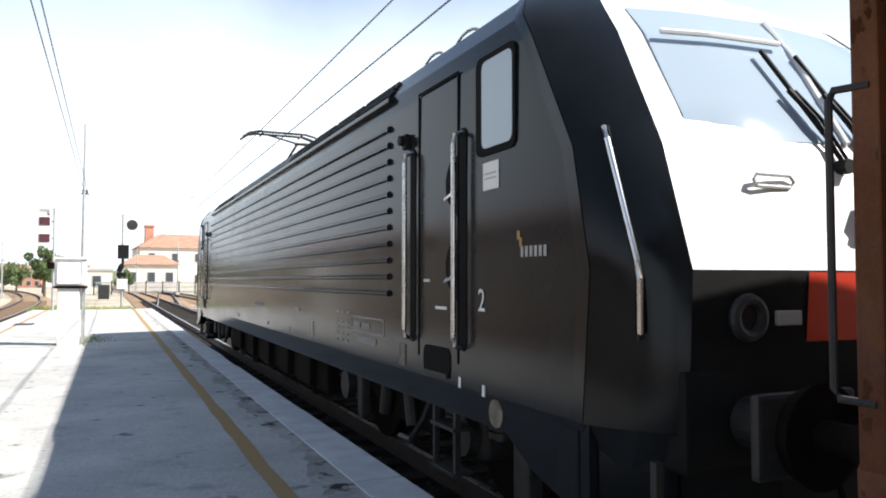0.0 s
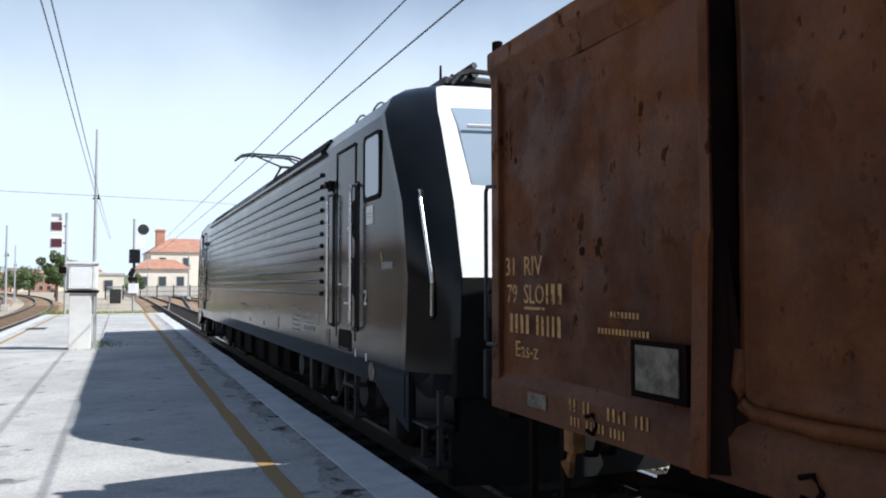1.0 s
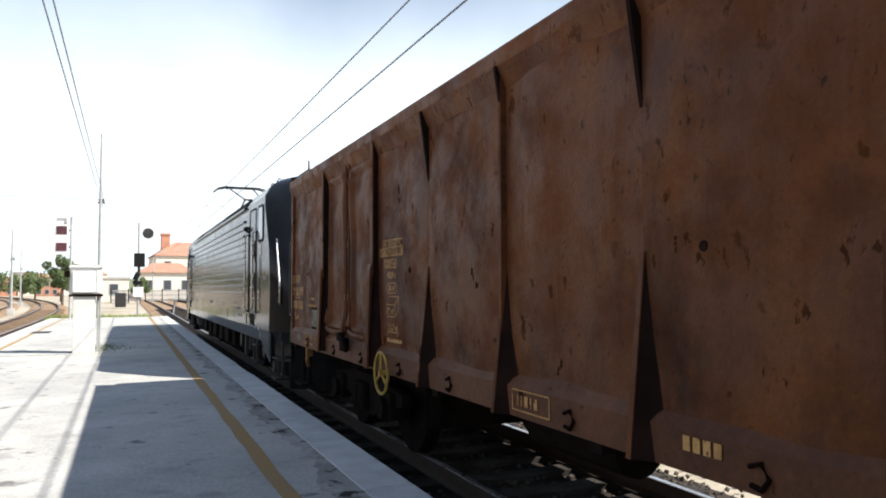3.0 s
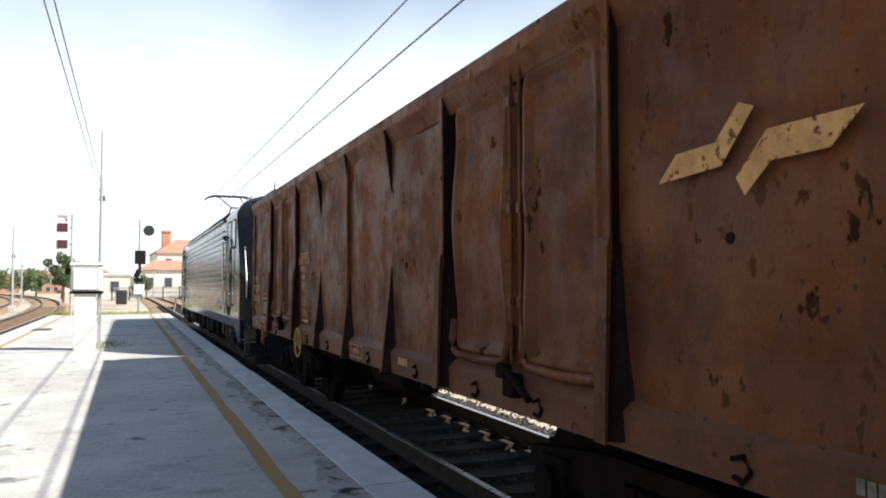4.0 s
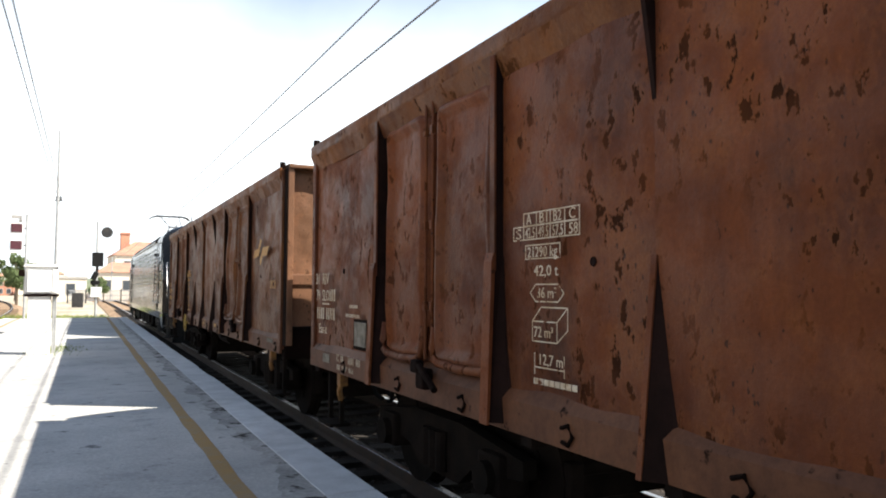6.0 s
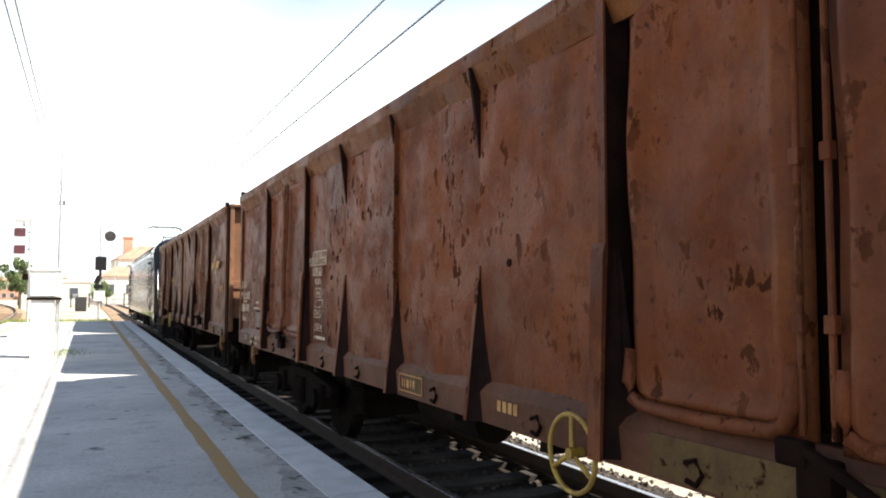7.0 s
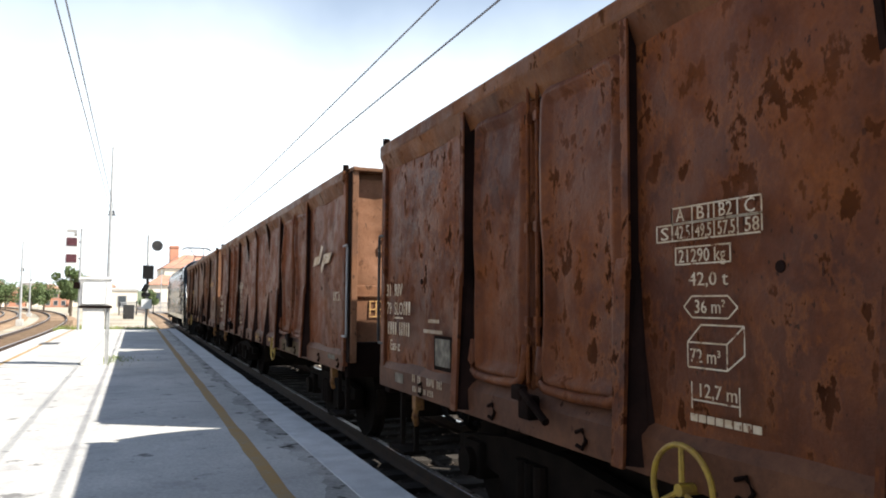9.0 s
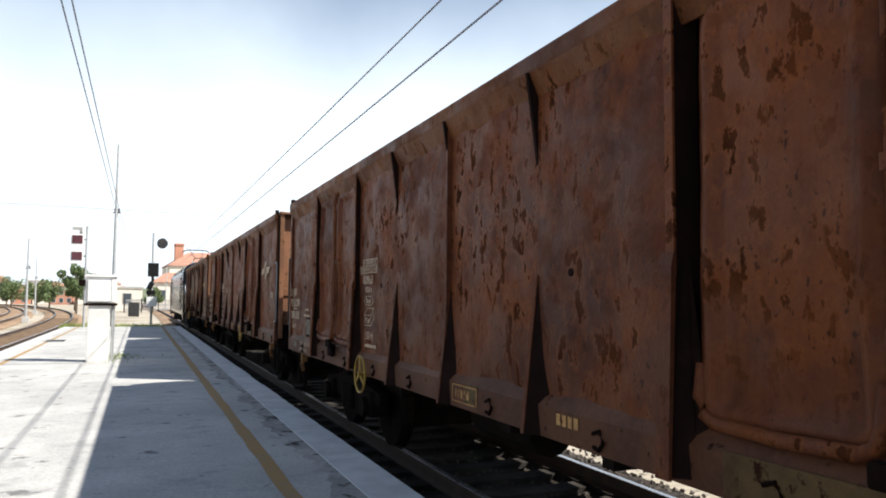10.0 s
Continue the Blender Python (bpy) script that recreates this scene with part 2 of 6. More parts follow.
M["letter_y"] = material("ochre_lettering", (0.52, 0.31, 0.11), (0.38, 0.20, 0.07), 9.0, 0.8, spots=(0.14, 0.055, 0.03), spot_scale=22,
                         spot_size=0.57)
M["khaki"] = material("khaki_paint", (0.115, 0.075, 0.028), (0.07, 0.040, 0.018), 5.0, 0.7, bump=0.3, spots=(0.03, 0.012, 0.007), spot_scale=14,
                      spot_size=0.57, spec=0.2)
M["white_mark"] = material("white_mark", (0.70, 0.70, 0.68))
M["grey_mark"] = material("grey_mark", (0.33, 0.32, 0.30))
M["plate"] = material("worn_plate", (0.20, 0.18, 0.14), (0.085, 0.072, 0.055), 12.0, 0.7, 0.2, bump=0.3)
M["wheel_y"] = material("yellow_enamel", (0.38, 0.25, 0.025), (0.24, 0.14, 0.025), 14.0, 0.5)
M["hook"] = material("ochre_hook", (0.26, 0.12, 0.025), (0.12, 0.05, 0.018), 14.0, 0.7)
M["plaster"] = material("white_plaster", (0.72, 0.70, 0.66), (0.62, 0.60, 0.56), 2.0, 0.85, bump=0.15)
M["galv"] = material("galvanised", (0.42, 0.43, 0.43), (0.34, 0.35, 0.35), 5.0, 0.55, 0.4)
M["wire"] = material("wire", (0.20, 0.23, 0.29), (0.15, 0.17, 0.21), 3.0, 0.5, 0.3)
M["signal_red"] = material("signal_dark_red", (0.09, 0.02, 0.03), (0.06, 0.015, 0.02), 8.0, 0.6)
M["signal_black"] = material("signal_black", (0.008, 0.008, 0.008), (0.012, 0.012, 0.012), 8.0, 0.7, spec=0.15)
M["roof_tile"] = material("roof_tile", (0.44, 0.22, 0.145), (0.33, 0.17, 0.12), 0.8, 0.85, bump=0.4, fine=6)
M["wall_cream"] = material("wall_cream", (0.72, 0.66, 0.56), (0.64, 0.58, 0.49), 0.4, 0.9)
M["wall_brick"] = material("wall_brick", (0.46, 0.22, 0.14), (0.38, 0.18, 0.12), 0.5, 0.9)
M["wall_brown"] = material("wall_brown", (0.17, 0.135, 0.10), (0.12, 0.095, 0.075), 0.4, 0.9)
M["wall_grey"] = material("wall_grey", (0.44, 0.42, 0.39), (0.36, 0.35, 0.33), 0.4, 0.9)
M["pane"] = material("window_pane", (0.05, 0.06, 0.07), rough=0.15)
M["tank"] = material("tank_grey", (0.32, 0.33, 0.34), (0.24, 0.24, 0.25), 0.8, 0.45, 0.3)
M["leaf"] = material("leaf", (0.075, 0.115, 0.038), (0.11, 0.145, 0.055), 0.9, 0.8)
M["hill"] = material("far_wood", (0.10, 0.13, 0.06), (0.14, 0.15, 0.09), 0.05, 0.95)
M["bark"] = material("bark", (0.12, 0.09, 0.06), (0.08, 0.06, 0.045), 6.0, 0.9)
# boards of the roof added out of view as a light blocker
M["canopy"] = material("unseen_canopy_boards", (0.16, 0.13, 0.10), (0.11, 0.09, 0.07), 1.5, 0.85, bump=0.2)


# ---- building helpers ----
def mesh_of(name, bm, mat, smooth=False):
    me = bpy.data.meshes.new(name)
    bmesh.ops.recalc_face_normals(bm, faces=bm.faces)
    bm.to_mesh(me)
    bm.free()
    for m in (mat if isinstance(mat, (list, tuple)) else [mat]):
        me.materials.append(M[m])
    if smooth:
        for f in me.polygons:
            f.use_smooth = True
    return me


def part(name, bm, mat, parent=None, label="", smooth=False, at=None):
    ob = new(name, mesh_of(name, bm, mat, smooth))
    if parent is not None:
        ob.parent = parent
    if at is not None:
        ob.matrix_basis = at
    return tagged(ob, label)


def empty(name, label, category, group="", kind=""):
    return tagged(new(name), label, category, group, kind)


def box(bm, x0, x1, y0, y1, z0, z1, bevel=0.0, mat=0):
    m = Matrix.Translation(((x0 + x1) / 2, (y0 + y1) / 2, (z0 + z1) / 2)) @ Matrix.Diagonal((abs(x1 - x0), abs(y1 - y0), abs(z1 - z0), 1))
    r = bmesh.ops.create_cube(bm, size=1, matrix=m)
    fs = {f for v in r["verts"] for f in v.link_faces}
    for f in fs:
        f.material_index = mat
    if bevel:
        es = list({e for v in r["verts"] for e in v.link_edges})
        bmesh.ops.bevel(bm, geom=es, offset=bevel, segments=2, affect="EDGES", profile=0.6)
    return bm


def rod(bm, a, b, r, seg=8, r2=None):
    a, b = Vector(a), Vector(b)
    d = b - a
    m = Matrix.Translation((a + b) / 2) @ d.to_track_quat("Z", "Y").to_matrix().to_4x4()
    bmesh.ops.create_cone(bm, cap_ends=True, segments=seg, radius1=r, radius2=r if r2 is None else r2, depth=d.length, matrix=m)
    return bm


def tube(bm, pts, r, seg=8):
    """A bent bar through points, as one swept tube."""
    pts = [Vector(q) for q in pts]
    rings, up = [], Vector((0.13, 0.31, 0.94))
    for i, q in enumerate(pts):
        d = (pts[min(i + 1, len(pts) - 1)] - pts[max(i - 1, 0)]).normalized()
        a = d.cross(up)
        if a.length < 0.05:
            a = d.cross(Vector((1, 0, 0)))
        a.normalize()
        c = d.cross(a)
        rings.append([bm.verts.new(q + (a * math.cos(k * math.tau / seg) + c * math.sin(k * math.tau / seg)) * r) for k in range(seg)])
    for r0, r1 in zip(rings, rings[1:]):
        for k in range(seg):
            bm.faces.new((r0[k], r0[(k + 1) % seg], r1[(k + 1) % seg], r1[k]))
    bm.faces.new(rings[0][::-1])
    bm.faces.new(rings[-1])
    return bm


def prism(bm, outline, axis, lo, hi, mat=0):
    """An outline of (a, b) pushed along an axis ('x': a=y b=z; 'y': a=x b=z; 'z': a=x b=y)."""
    def P(a, b, c):
        return {"x": (c, a, b), "y": (a, c, b), "z": (a, b, c)}[axis]
    lower = [bm.verts.new(P(a, b, lo)) for a, b in outline]
    upper = [bm.verts.new(P(a, b, hi)) for a, b in outline]
    n = len(outline)
    fs = [bm.faces.new((lower[i], lower[(i + 1) % n], upper[(i + 1) % n], upper[i])) for i in range(n)]
    fs += [bm.faces.new(lower[::-1]), bm.faces.new(upper)]
    for f in fs:
        f.material_index = mat
    return bm


def round_rect(w, h, r, seg=4):
    pts = []
    for cx, cy, a0 in ((w / 2 - r, h / 2 - r, 0), (-w / 2 + r, h / 2 - r, 90), (-w / 2 + r, -h / 2 + r, 180), (w / 2 - r, -h / 2 + r, 270)):
        for k in range(seg + 1):
            a = radians(a0 + 90 * k / seg)
            pts.append((cx + r * math.cos(a), cy + r * math.sin(a)))
    return pts


def ring(bm, centre, radius, thick, axis="x", seg=32, small=8):
    c = Vector(centre)
    rows = []
    for i in range(seg):
        a = math.tau * i / seg
        row = []
        for j in range(small):
            b = math.tau * j / small
            q, h = radius + thick * math.cos(b), thick * math.sin(b)
            v = Vector((h, q * math.cos(a), q * math.sin(a))) if axis == "x" else Vector((q * math.cos(a), h, q * math.sin(a)))
            row.append(bm.verts.new(c + v))
        rows.append(row)
    for i in range(seg):
        for j in range(small):
            bm.faces.new((rows[i][j], rows[(i + 1) % seg][j], rows[(i + 1) % seg][(j + 1) % small], rows[i][(j + 1) % small]))
    return bm


SIDE = Matrix(((0, 0, -1, 0), (-1, 0, 0, 0), (0, 1, 0, 0), (0, 0, 0, 1)))     # writing on the side that faces the platform


def lettering(text, size, x, u, z, parent, mat="letter", name="lettering", width=None):
    cu = bpy.data.curves.new(name, "FONT")
    cu.body, cu.size, cu.extrude = text, size, 0.001
    cu.resolution_u = 2
    tmp = new(name, cu)
    bpy.context.view_layer.update()
    me = bpy.data.meshes.new_from_object(tmp.evaluated_get(bpy.context.evaluated_depsgraph_get()))
    bpy.data.objects.remove(tmp)
    bpy.data.curves.remove(cu)
    me.materials.clear()
    me.materials.append(M[mat])
    if width:
        xs = [v.co.x for v in me.vertices]
        k = width / max(max(xs) - min(xs), 0.01)
        for v in me.vertices:
            v.co.x *= k
    ob = new(name, me)
    ob.parent = parent
    ob.matrix_basis = Matrix.Translation((x, -u, z)) @ SIDE
    return tagged(ob, kind="stuff")


def bars(widths, height, x, u, z, parent, mat="letter", gap=0.25, name="marking"):
    """Writing that stays plain bars: one bar a character."""
    bm, at = bmesh.new(), 0.0
    for w in widths:
        if w > 0:
            box(bm, -0.001, 0.001, -at - w, -at, 0, height)
        at += abs(w) + gap * height
    ob = part(name, bm, mat, parent)
    ob.matrix_basis = Matrix.Translation((x, -u, z))
    return tagged(ob, kind="stuff")


def outline_frame(bm, u0, u1, z0, z1, x, t=0.0065):
    for a, b, c, d in ((u0, u1, z0, z0 + t), (u0, u1, z1 - t, z1), (u0, u0 + t, z0, z1), (u1 - t, u1, z0, z1)):
        box(bm, x - 0.001, x + 0.001, -b, -a, c, d)


# ---- ground, tracks, platform ----
def ground():
    bm = bmesh.new()
    bmesh.ops.create_grid(bm, x_segments=2, y_segments=2, size=3000, matrix=Matrix.Translation((0, 0, RAIL - 0.34)))
    tagged(part("ground", bm, "earth"), "dry brown earth around the tracks", "ground", kind="structure")


def track_line(kind):
    """Middle line of each track as points (x, y)."""
    ys = list(range(-40, 261, 4))
    if kind == "main":
        return [(AXIS - (0.00022 * (y - 75) ** 2 if y > 75 else 0), y) for y in ys]
    if kind == "left":
        return [(-5.05 - (0.00095 * (y - 38) ** 2 if y > 38 else 0), y) for y in ys]
    if kind == "left_far":
        return [(-9.2 - (0.00095 * (y - 34) ** 2 if y > 34 else 0), y) for y in ys]
    if kind == "right":
        return [(8.2 - (0.00018 * (y - 60) ** 2 if y > 60 else 0), y) for y in ys]
    return [(AXIS + max(0, y - 52) * 0.06, y) for y in ys if y >= 52]


def swept(bm, line, profile, dz=0.0):
    rows = []
    for i, (x, y) in enumerate(line):
        a, b = line[max(i - 1, 0)], line[min(i + 1, len(line) - 1)]
        d = Vector((b[0] - a[0], b[1] - a[1])).normalized()
        rows.append([bm.verts.new((x + d.y * px, y - d.x * px, pz + dz)) for px, pz in profile])
    n = len(profile)
    for r0, r1 in zip(rows, rows[1:]):
        for k in range(n):
            bm.faces.new((r0[k], r0[(k + 1) % n], r1[(k + 1) % n], r1[k]))
    bm.faces.new(rows[0])
    bm.faces.new(rows[-1][::-1])


def railway_track(kind):
    line = track_line(kind)
    t = empty("railway_track", "rusty-sided steel rails on sleepers in stone ballast", "track", kind="structure")
    bm = bmesh.new()
    swept(bm, line, [(-1.75, -0.30), (1.75, -0.30), (1.30, -0.205), (-1.30, -0.205)], RAIL)
    part("ballast_bed", bm, "ballast" if kind == "main" else "ballast_dry", t)
    # past the station the bed drops the painted shade
    if kind == "main":
        bm = bmesh.new()
        swept(bm, [q for q in line if q[1] >= 52], [(-1.9, -0.30), (1.9, -0.30), (1.35, -0.197), (-1.35, -0.197)], RAIL)
        part("ballast_bed", bm, "ballast_dry", t, "pale ballast past the station, without the shade colour")
    for o in (-0.7535, 0.7535):
        bm = bmesh.new()
        swept(bm, line, [(o - 0.065, -0.16), (o + 0.065, -0.16), (o + 0.065, -0.145), (o + 0.012, -0.12), (o + 0.012, -0.04),
                         (o + 0.036, -0.03), (o + 0.036, -0.004), (o - 0.036, -0.004), (o - 0.036, -0.03), (o - 0.012, -0.04),
                         (o - 0.012, -0.12), (o - 0.065, -0.145)], RAIL)
        rail = part("rail", bm, "rail", t)
        bm = bmesh.new()
        swept(bm, line, [(o - 0.032, -0.004), (o + 0.032, -0.004), (o + 0.028, 0.0), (o - 0.028, 0.0)], RAIL)
        part("running_surface", bm, "railtop", rail, "polished rail head")
    return t


def sleepers(t, kind):
    bm = bmesh.new()
    prism(bm, [(-1.25, -0.27), (1.25, -0.27), (1.25, -0.145), (0.45, -0.15), (0.3, -0.16), (-0.3, -0.16), (-0.45, -0.15), (-1.25, -0.145)], "y", -0.12, 0.12)
    me = mesh_of("sleeper", bm, "sleeper" if kind == "main" else "sleeper_dusty")
    pts = track_line(kind)
    y = -6.0 if kind in ("main", "right") else 8.0
    end = 70 if kind == "main" else 75
    while y < end:
        (xa, ya), (xb, yb) = next((a, b) for a, b in zip(pts, pts[1:]) if a[1] <= y <= b[1])
        k = (y - ya) / (yb - ya)
        ob = new("sleeper", me)
        ob.parent = t
        ob.matrix_basis = pose(xa + (xb - xa) * k, y, RAIL, 0, 0, math.degrees(-math.atan2(xb - xa, yb - ya)))
        y += 0.60


def stones():
    """Loose ballast stones between and beside the rails."""
    rng = random.Random(5)
    verts, faces = [], []
    base = [(1, 0, 0), (-1, 0, 0), (0, 1, 0), (0, -1, 0), (0, 0, 1), (0, 0, -1)]
    tri = [(0, 2, 4), (2, 1, 4), (1, 3, 4), (3, 0, 4), (2, 0, 5), (1, 2, 5), (3, 1, 5), (0, 3, 5)]
    for i in range(16000):
        y = rng.uniform(0.5, 32) if i < 12000 else rng.uniform(30, 60)
        x = AXIS + (rng.uniform(-1.6, 1.8) if i % 3 else rng.uniform(1.0, 4.6))
        off = abs(x - AXIS)
        z = RAIL - 0.205 - max(0, off - 1.3) * 0.2
        if abs(off - 0.7535) < 0.09:
            continue
        z = max(z, RAIL - 0.30)
        r = rng.uniform(0.018, 0.045)
        rot = Euler((rng.uniform(0, 6), rng.uniform(0, 6), rng.uniform(0, 6))).to_matrix()
        n = len(verts)
        for b in base:
            v = rot @ (Vector(b) * r * rng.uniform(0.6, 1.2))
            verts.append((x + v.x, y + v.y, z + v.z))
        faces += [(a + n, b + n, c + n) for a, b, c in tri]
    me = bpy.data.meshes.new("ballast_stones")
    me.from_pydata(verts, [], faces)
    me.materials.append(M["stone"])
    tagged(new("ballast_stones", me), "loose grey-brown ballast stones between the rails", "ballast", kind="stuff")


def platform():
    p = empty("platform", "worn concrete station platform with a pale edge and a yellow line", "platform", kind="structure")
    y0, y1, left = -16.0, 39.5, -3.25
    bm = bmesh.new()
    box(bm, left + 0.02, EDGE - 0.36, y0, y1, RAIL - 0.34, 0)
    part("platform_slab", bm, "concrete", p)
    bm = bmesh.new()
    box(bm, EDGE - 0.36, EDGE - 0.06, y0, y1, RAIL - 0.34, -0.12)
    part("platform_wall", bm, "concrete", p)
    rng = random.Random(3)
    y = y0
    while y < y1 - 0.01:
        n = min(1.5, y1 - y)
        bm = bmesh.new()
        j = rng.uniform(-0.012, 0.012)
        box(bm, EDGE - 0.36, EDGE + j, y + 0.006, y + n - 0.006, -0.12, 0.004 + rng.uniform(0, 0.005), 0.008)
        part("coping_stone", bm, "coping", p)
        y += n
    bm = bmesh.new()
    rng = random.Random(8)
    n = 110
    l = [bm.verts.new((1.045 - 0.062 + rng.uniform(-0.01, 0.01), y0 + (y1 - y0) * i / n, 0.004)) for i in range(n + 1)]
    r = [bm.verts.new((1.045 + 0.062 + rng.uniform(-0.01, 0.01), y0 + (y1 - y0) * i / n, 0.004)) for i in range(n + 1)]
    for i in range(n):
        bm.faces.new((l[i], r[i], r[i + 1], l[i + 1]))
    part("yellow_line", bm, "yellow_line", p, "worn ochre-yellow safety line")
    bm = bmesh.new()
    box(bm, left + 0.55, left + 0.65, y0, y1, 0, 0.004)
    part("yellow_line", bm, "yellow_line", p)
    bm = bmesh.new()
    box(bm, left - 0.02, left + 0.3, y0, y1, -0.12, 0.005, 0.01)
    part("edge_kerb", bm, "coping", p)
    bm = bmesh.new()
    prism(bm, [(y1, 0), (y1 + 6, RAIL - 0.3), (y1, RAIL - 0.3)], "x", left, EDGE - 0.1)
    part("end_ramp", bm, "concrete", p)
    bm = bmesh.new()
    box(bm, -2.75, -2.2, 26.4, 27.6, 0, 0.006, 0.004)
    part("manhole_cover", bm, "dark_steel", p, "dark iron inspection cover")


def crack_lines():
    """A joint and the stained strip along the coping."""
    rng = random.Random(11)
    bm = bmesh.new()
    prev = None
    for i in range(9):
        x, yy = -2.9 + i * 0.22, 17.75 + rng.uniform(-0.03, 0.03)
        cur = (bm.verts.new((x, yy - 0.03, 0.003)), bm.verts.new((x, yy + 0.03, 0.003)))
        if prev:
            bm.faces.new((prev[0], cur[0], cur[1], prev[1]))
        prev = cur
    tagged(part("expansion_joint", bm, "joint"), "narrow dark joint across the concrete", "joint", kind="structure")
    bm = bmesh.new()
    n = 400
    prev = None
    for i in range(n + 1):
        y = -2 + 40 * i / n
        w = 0.10 + 0.20 * max(0, noise.noise(Vector((y * 0.9, 3.1, 0))) + 0.35) + 0.10 * noise.noise(Vector((y * 5.0, 1.7, 0)))
        cur = (bm.verts.new((EDGE - 0.355 - max(w, 0.02), y, 0.002)), bm.verts.new((EDGE - 0.355, y, 0.002)))
        if prev:
            bm.faces.new((prev[0], cur[0], cur[1], prev[1]))
        prev = cur
    tagged(part("stained_strip", bm, "stain"), "dark crumbling concrete beside the coping", "platform wear", kind="structure")


def grass_patch():
    rng = random.Random(2)
    verts, faces = [], []
    for i in range(9000):
        k = rng.random()
        if k < 0.55:
            x, y = rng.uniform(-3.4, 1.4), rng.uniform(41, 56)
        elif k < 0.96:
            x, y = rng.uniform(-9.2 - 3, -6.9), rng.uniform(40, 75)
            x = rng.uniform(-3.6, -2.6)
        else:
            x, y = rng.gauss(-0.5, 0.25), rng.gauss(19.2, 0.7)
        z = 0.0 if y < 39 else max(RAIL - 0.34, -(y - 39.5) * 0.1)
        h = rng.uniform(0.10, 0.38) if y > 39 else rng.uniform(0.02, 0.07)
        a = rng.uniform(0, math.tau)
        w = 0.02 if y > 39 else 0.008
        n = len(verts)
        verts += [(x - w * math.cos(a), y - w * math.sin(a), z), (x + w * math.cos(a), y + w * math.sin(a), z),
                  (x + rng.uniform(-0.1, 0.1) * h * 3, y + rng.uniform(-0.1, 0.1) * h * 3, z + h)]
        faces.append((n, n + 1, n + 2))
    me = bpy.data.meshes.new("grass")
    me.from_pydata(verts, [], faces)
    me.materials.append(M["grass"])
    tagged(new("grass", me), "rough green grass beyond the platform end", "grass", kind="stuff")


# ---- open freight wagon ----
HW, LEN, PITCH = 1.475, 12.80, 14.20
POSTS = (1.88, 3.77, 8.89, 10.90)
SHEET = 1.415
TOP, SILL = 3.152, 0.93


def sheet_depth(u, z, seed, bays):
    """How far the dented side towards the platform stands out at (u, z)."""
    for i, (a, b) in enumerate(bays):
        if a <= u <= b:
            k = (seed + i * 0.37 - 1)
            d = noise.noise(Vector((u * 1.5, z * 1.3, k * 7.7))) * 0.026 + noise.noise(Vector((u * 3.9, z * 3.1, k * 3.1 + 9))) * 0.009
            return d + 0.010 * math.sin(math.pi * (z - 1.10) / 1.83)
    return 0.0


def side_sheet(u0, u1, seed, sign, bulge=0.010):
    """A dented steel side panel between two posts."""
    bm = bmesh.new()
    nu, nz = max(4, int((u1 - u0) / 0.11)), 17
    rows = []
    for j in range(nz + 1):
        z = 1.10 + (2.93 - 1.10) * j / nz
        row = []
        for i in range(nu + 1):
            u = u0 + (u1 - u0) * i / nu
            d = noise.noise(Vector((u * 1.5, z * 1.3, seed * 7.7))) * 0.026 + noise.noise(Vector((u * 3.9, z * 3.1, seed * 3.1 + 9))) * 0.009
            edge = min(1, 4 * i / nu, 4 * (nu - i) / nu)
            row.append(bm.verts.new((sign * (SHEET + d * edge + bulge * edge * math.sin(math.pi * j / nz)), -u, z)))
        rows.append(row)
    for a, b in zip(rows, rows[1:]):
        for i in range(nu):
            bm.faces.new((a[i], a[i + 1], b[i + 1], b[i]))
    back = [[bm.verts.new((sign * (SHEET - 0.03), v.co.y, v.co.z)) for v in (r[0], r[-1])] for r in (rows[0], rows[-1])]
    bm.faces.new((back[0][0], back[0][1], back[1][1], back[1][0]))
    return bm


def gusset(bm, u, z0, z1, d0, d1, sign, w=0.035):
    """A tapered stiffener plate that stands out from the side sheet."""
    s = SHEET - 0.01
    prism(bm, [(sign * s, z0), (sign * (s + d0), z0), (sign * (s + d1), z1), (sign * s, z1)], "y", -u - w / 2, -u + w / 2)


def wedge(bm, u, z0, z1, d0, d1, flare, sign):
    """A pressed stiffener; its flare towards the rear at the foot draws the shade there."""
    s = SHEET - 0.012
    low = [bm.verts.new((sign * x, -v, z0)) for x, v in ((s, u - 0.012), (s + d0, u - 0.012), (s + d0, u + 0.012), (s + d0 * 0.25, u + flare * 0.55), (s, u + flare))]
    top = [bm.verts.new((sign * x, -v, z1)) for x, v in ((s, u - 0.012), (s + d1, u - 0.012), (s + d1, u + 0.012), (s + d1 * 0.3, u + 0.018), (s, u + 0.024))]
    for i in range(5):
        bm.faces.new((low[i], low[(i + 1) % 5], top[(i + 1) % 5], top[i]))
    bm.faces.new(low[::-1])
    bm.faces.new(top)


def bent_plate(bm, u0, u1, sign, pts, t=0.012):
    """A plate with a profile of (x, z), running along the wagon."""
    prof = [(sign * x, z) for x, z in pts] + [(sign * (x - t), z) for x, z in reversed(pts)]
    prism(bm, prof, "y", -u1, -u0)


def end_dent(x, z, seed, rear):
    """Depth of the dents in an end wall."""
    return noise.noise(Vector((x * 1.5 + z * 0.9, z * 1.2, seed * 3 + rear))) * 0.065 + noise.noise(Vector((x * 4, z * 3.2, seed + 5))) * 0.034 + noise.noise(Vector((x * 9, z * 9, seed))) * 0.017 + noise.noise(Vector((x * 17, z * 15, seed + 2))) * 0.009


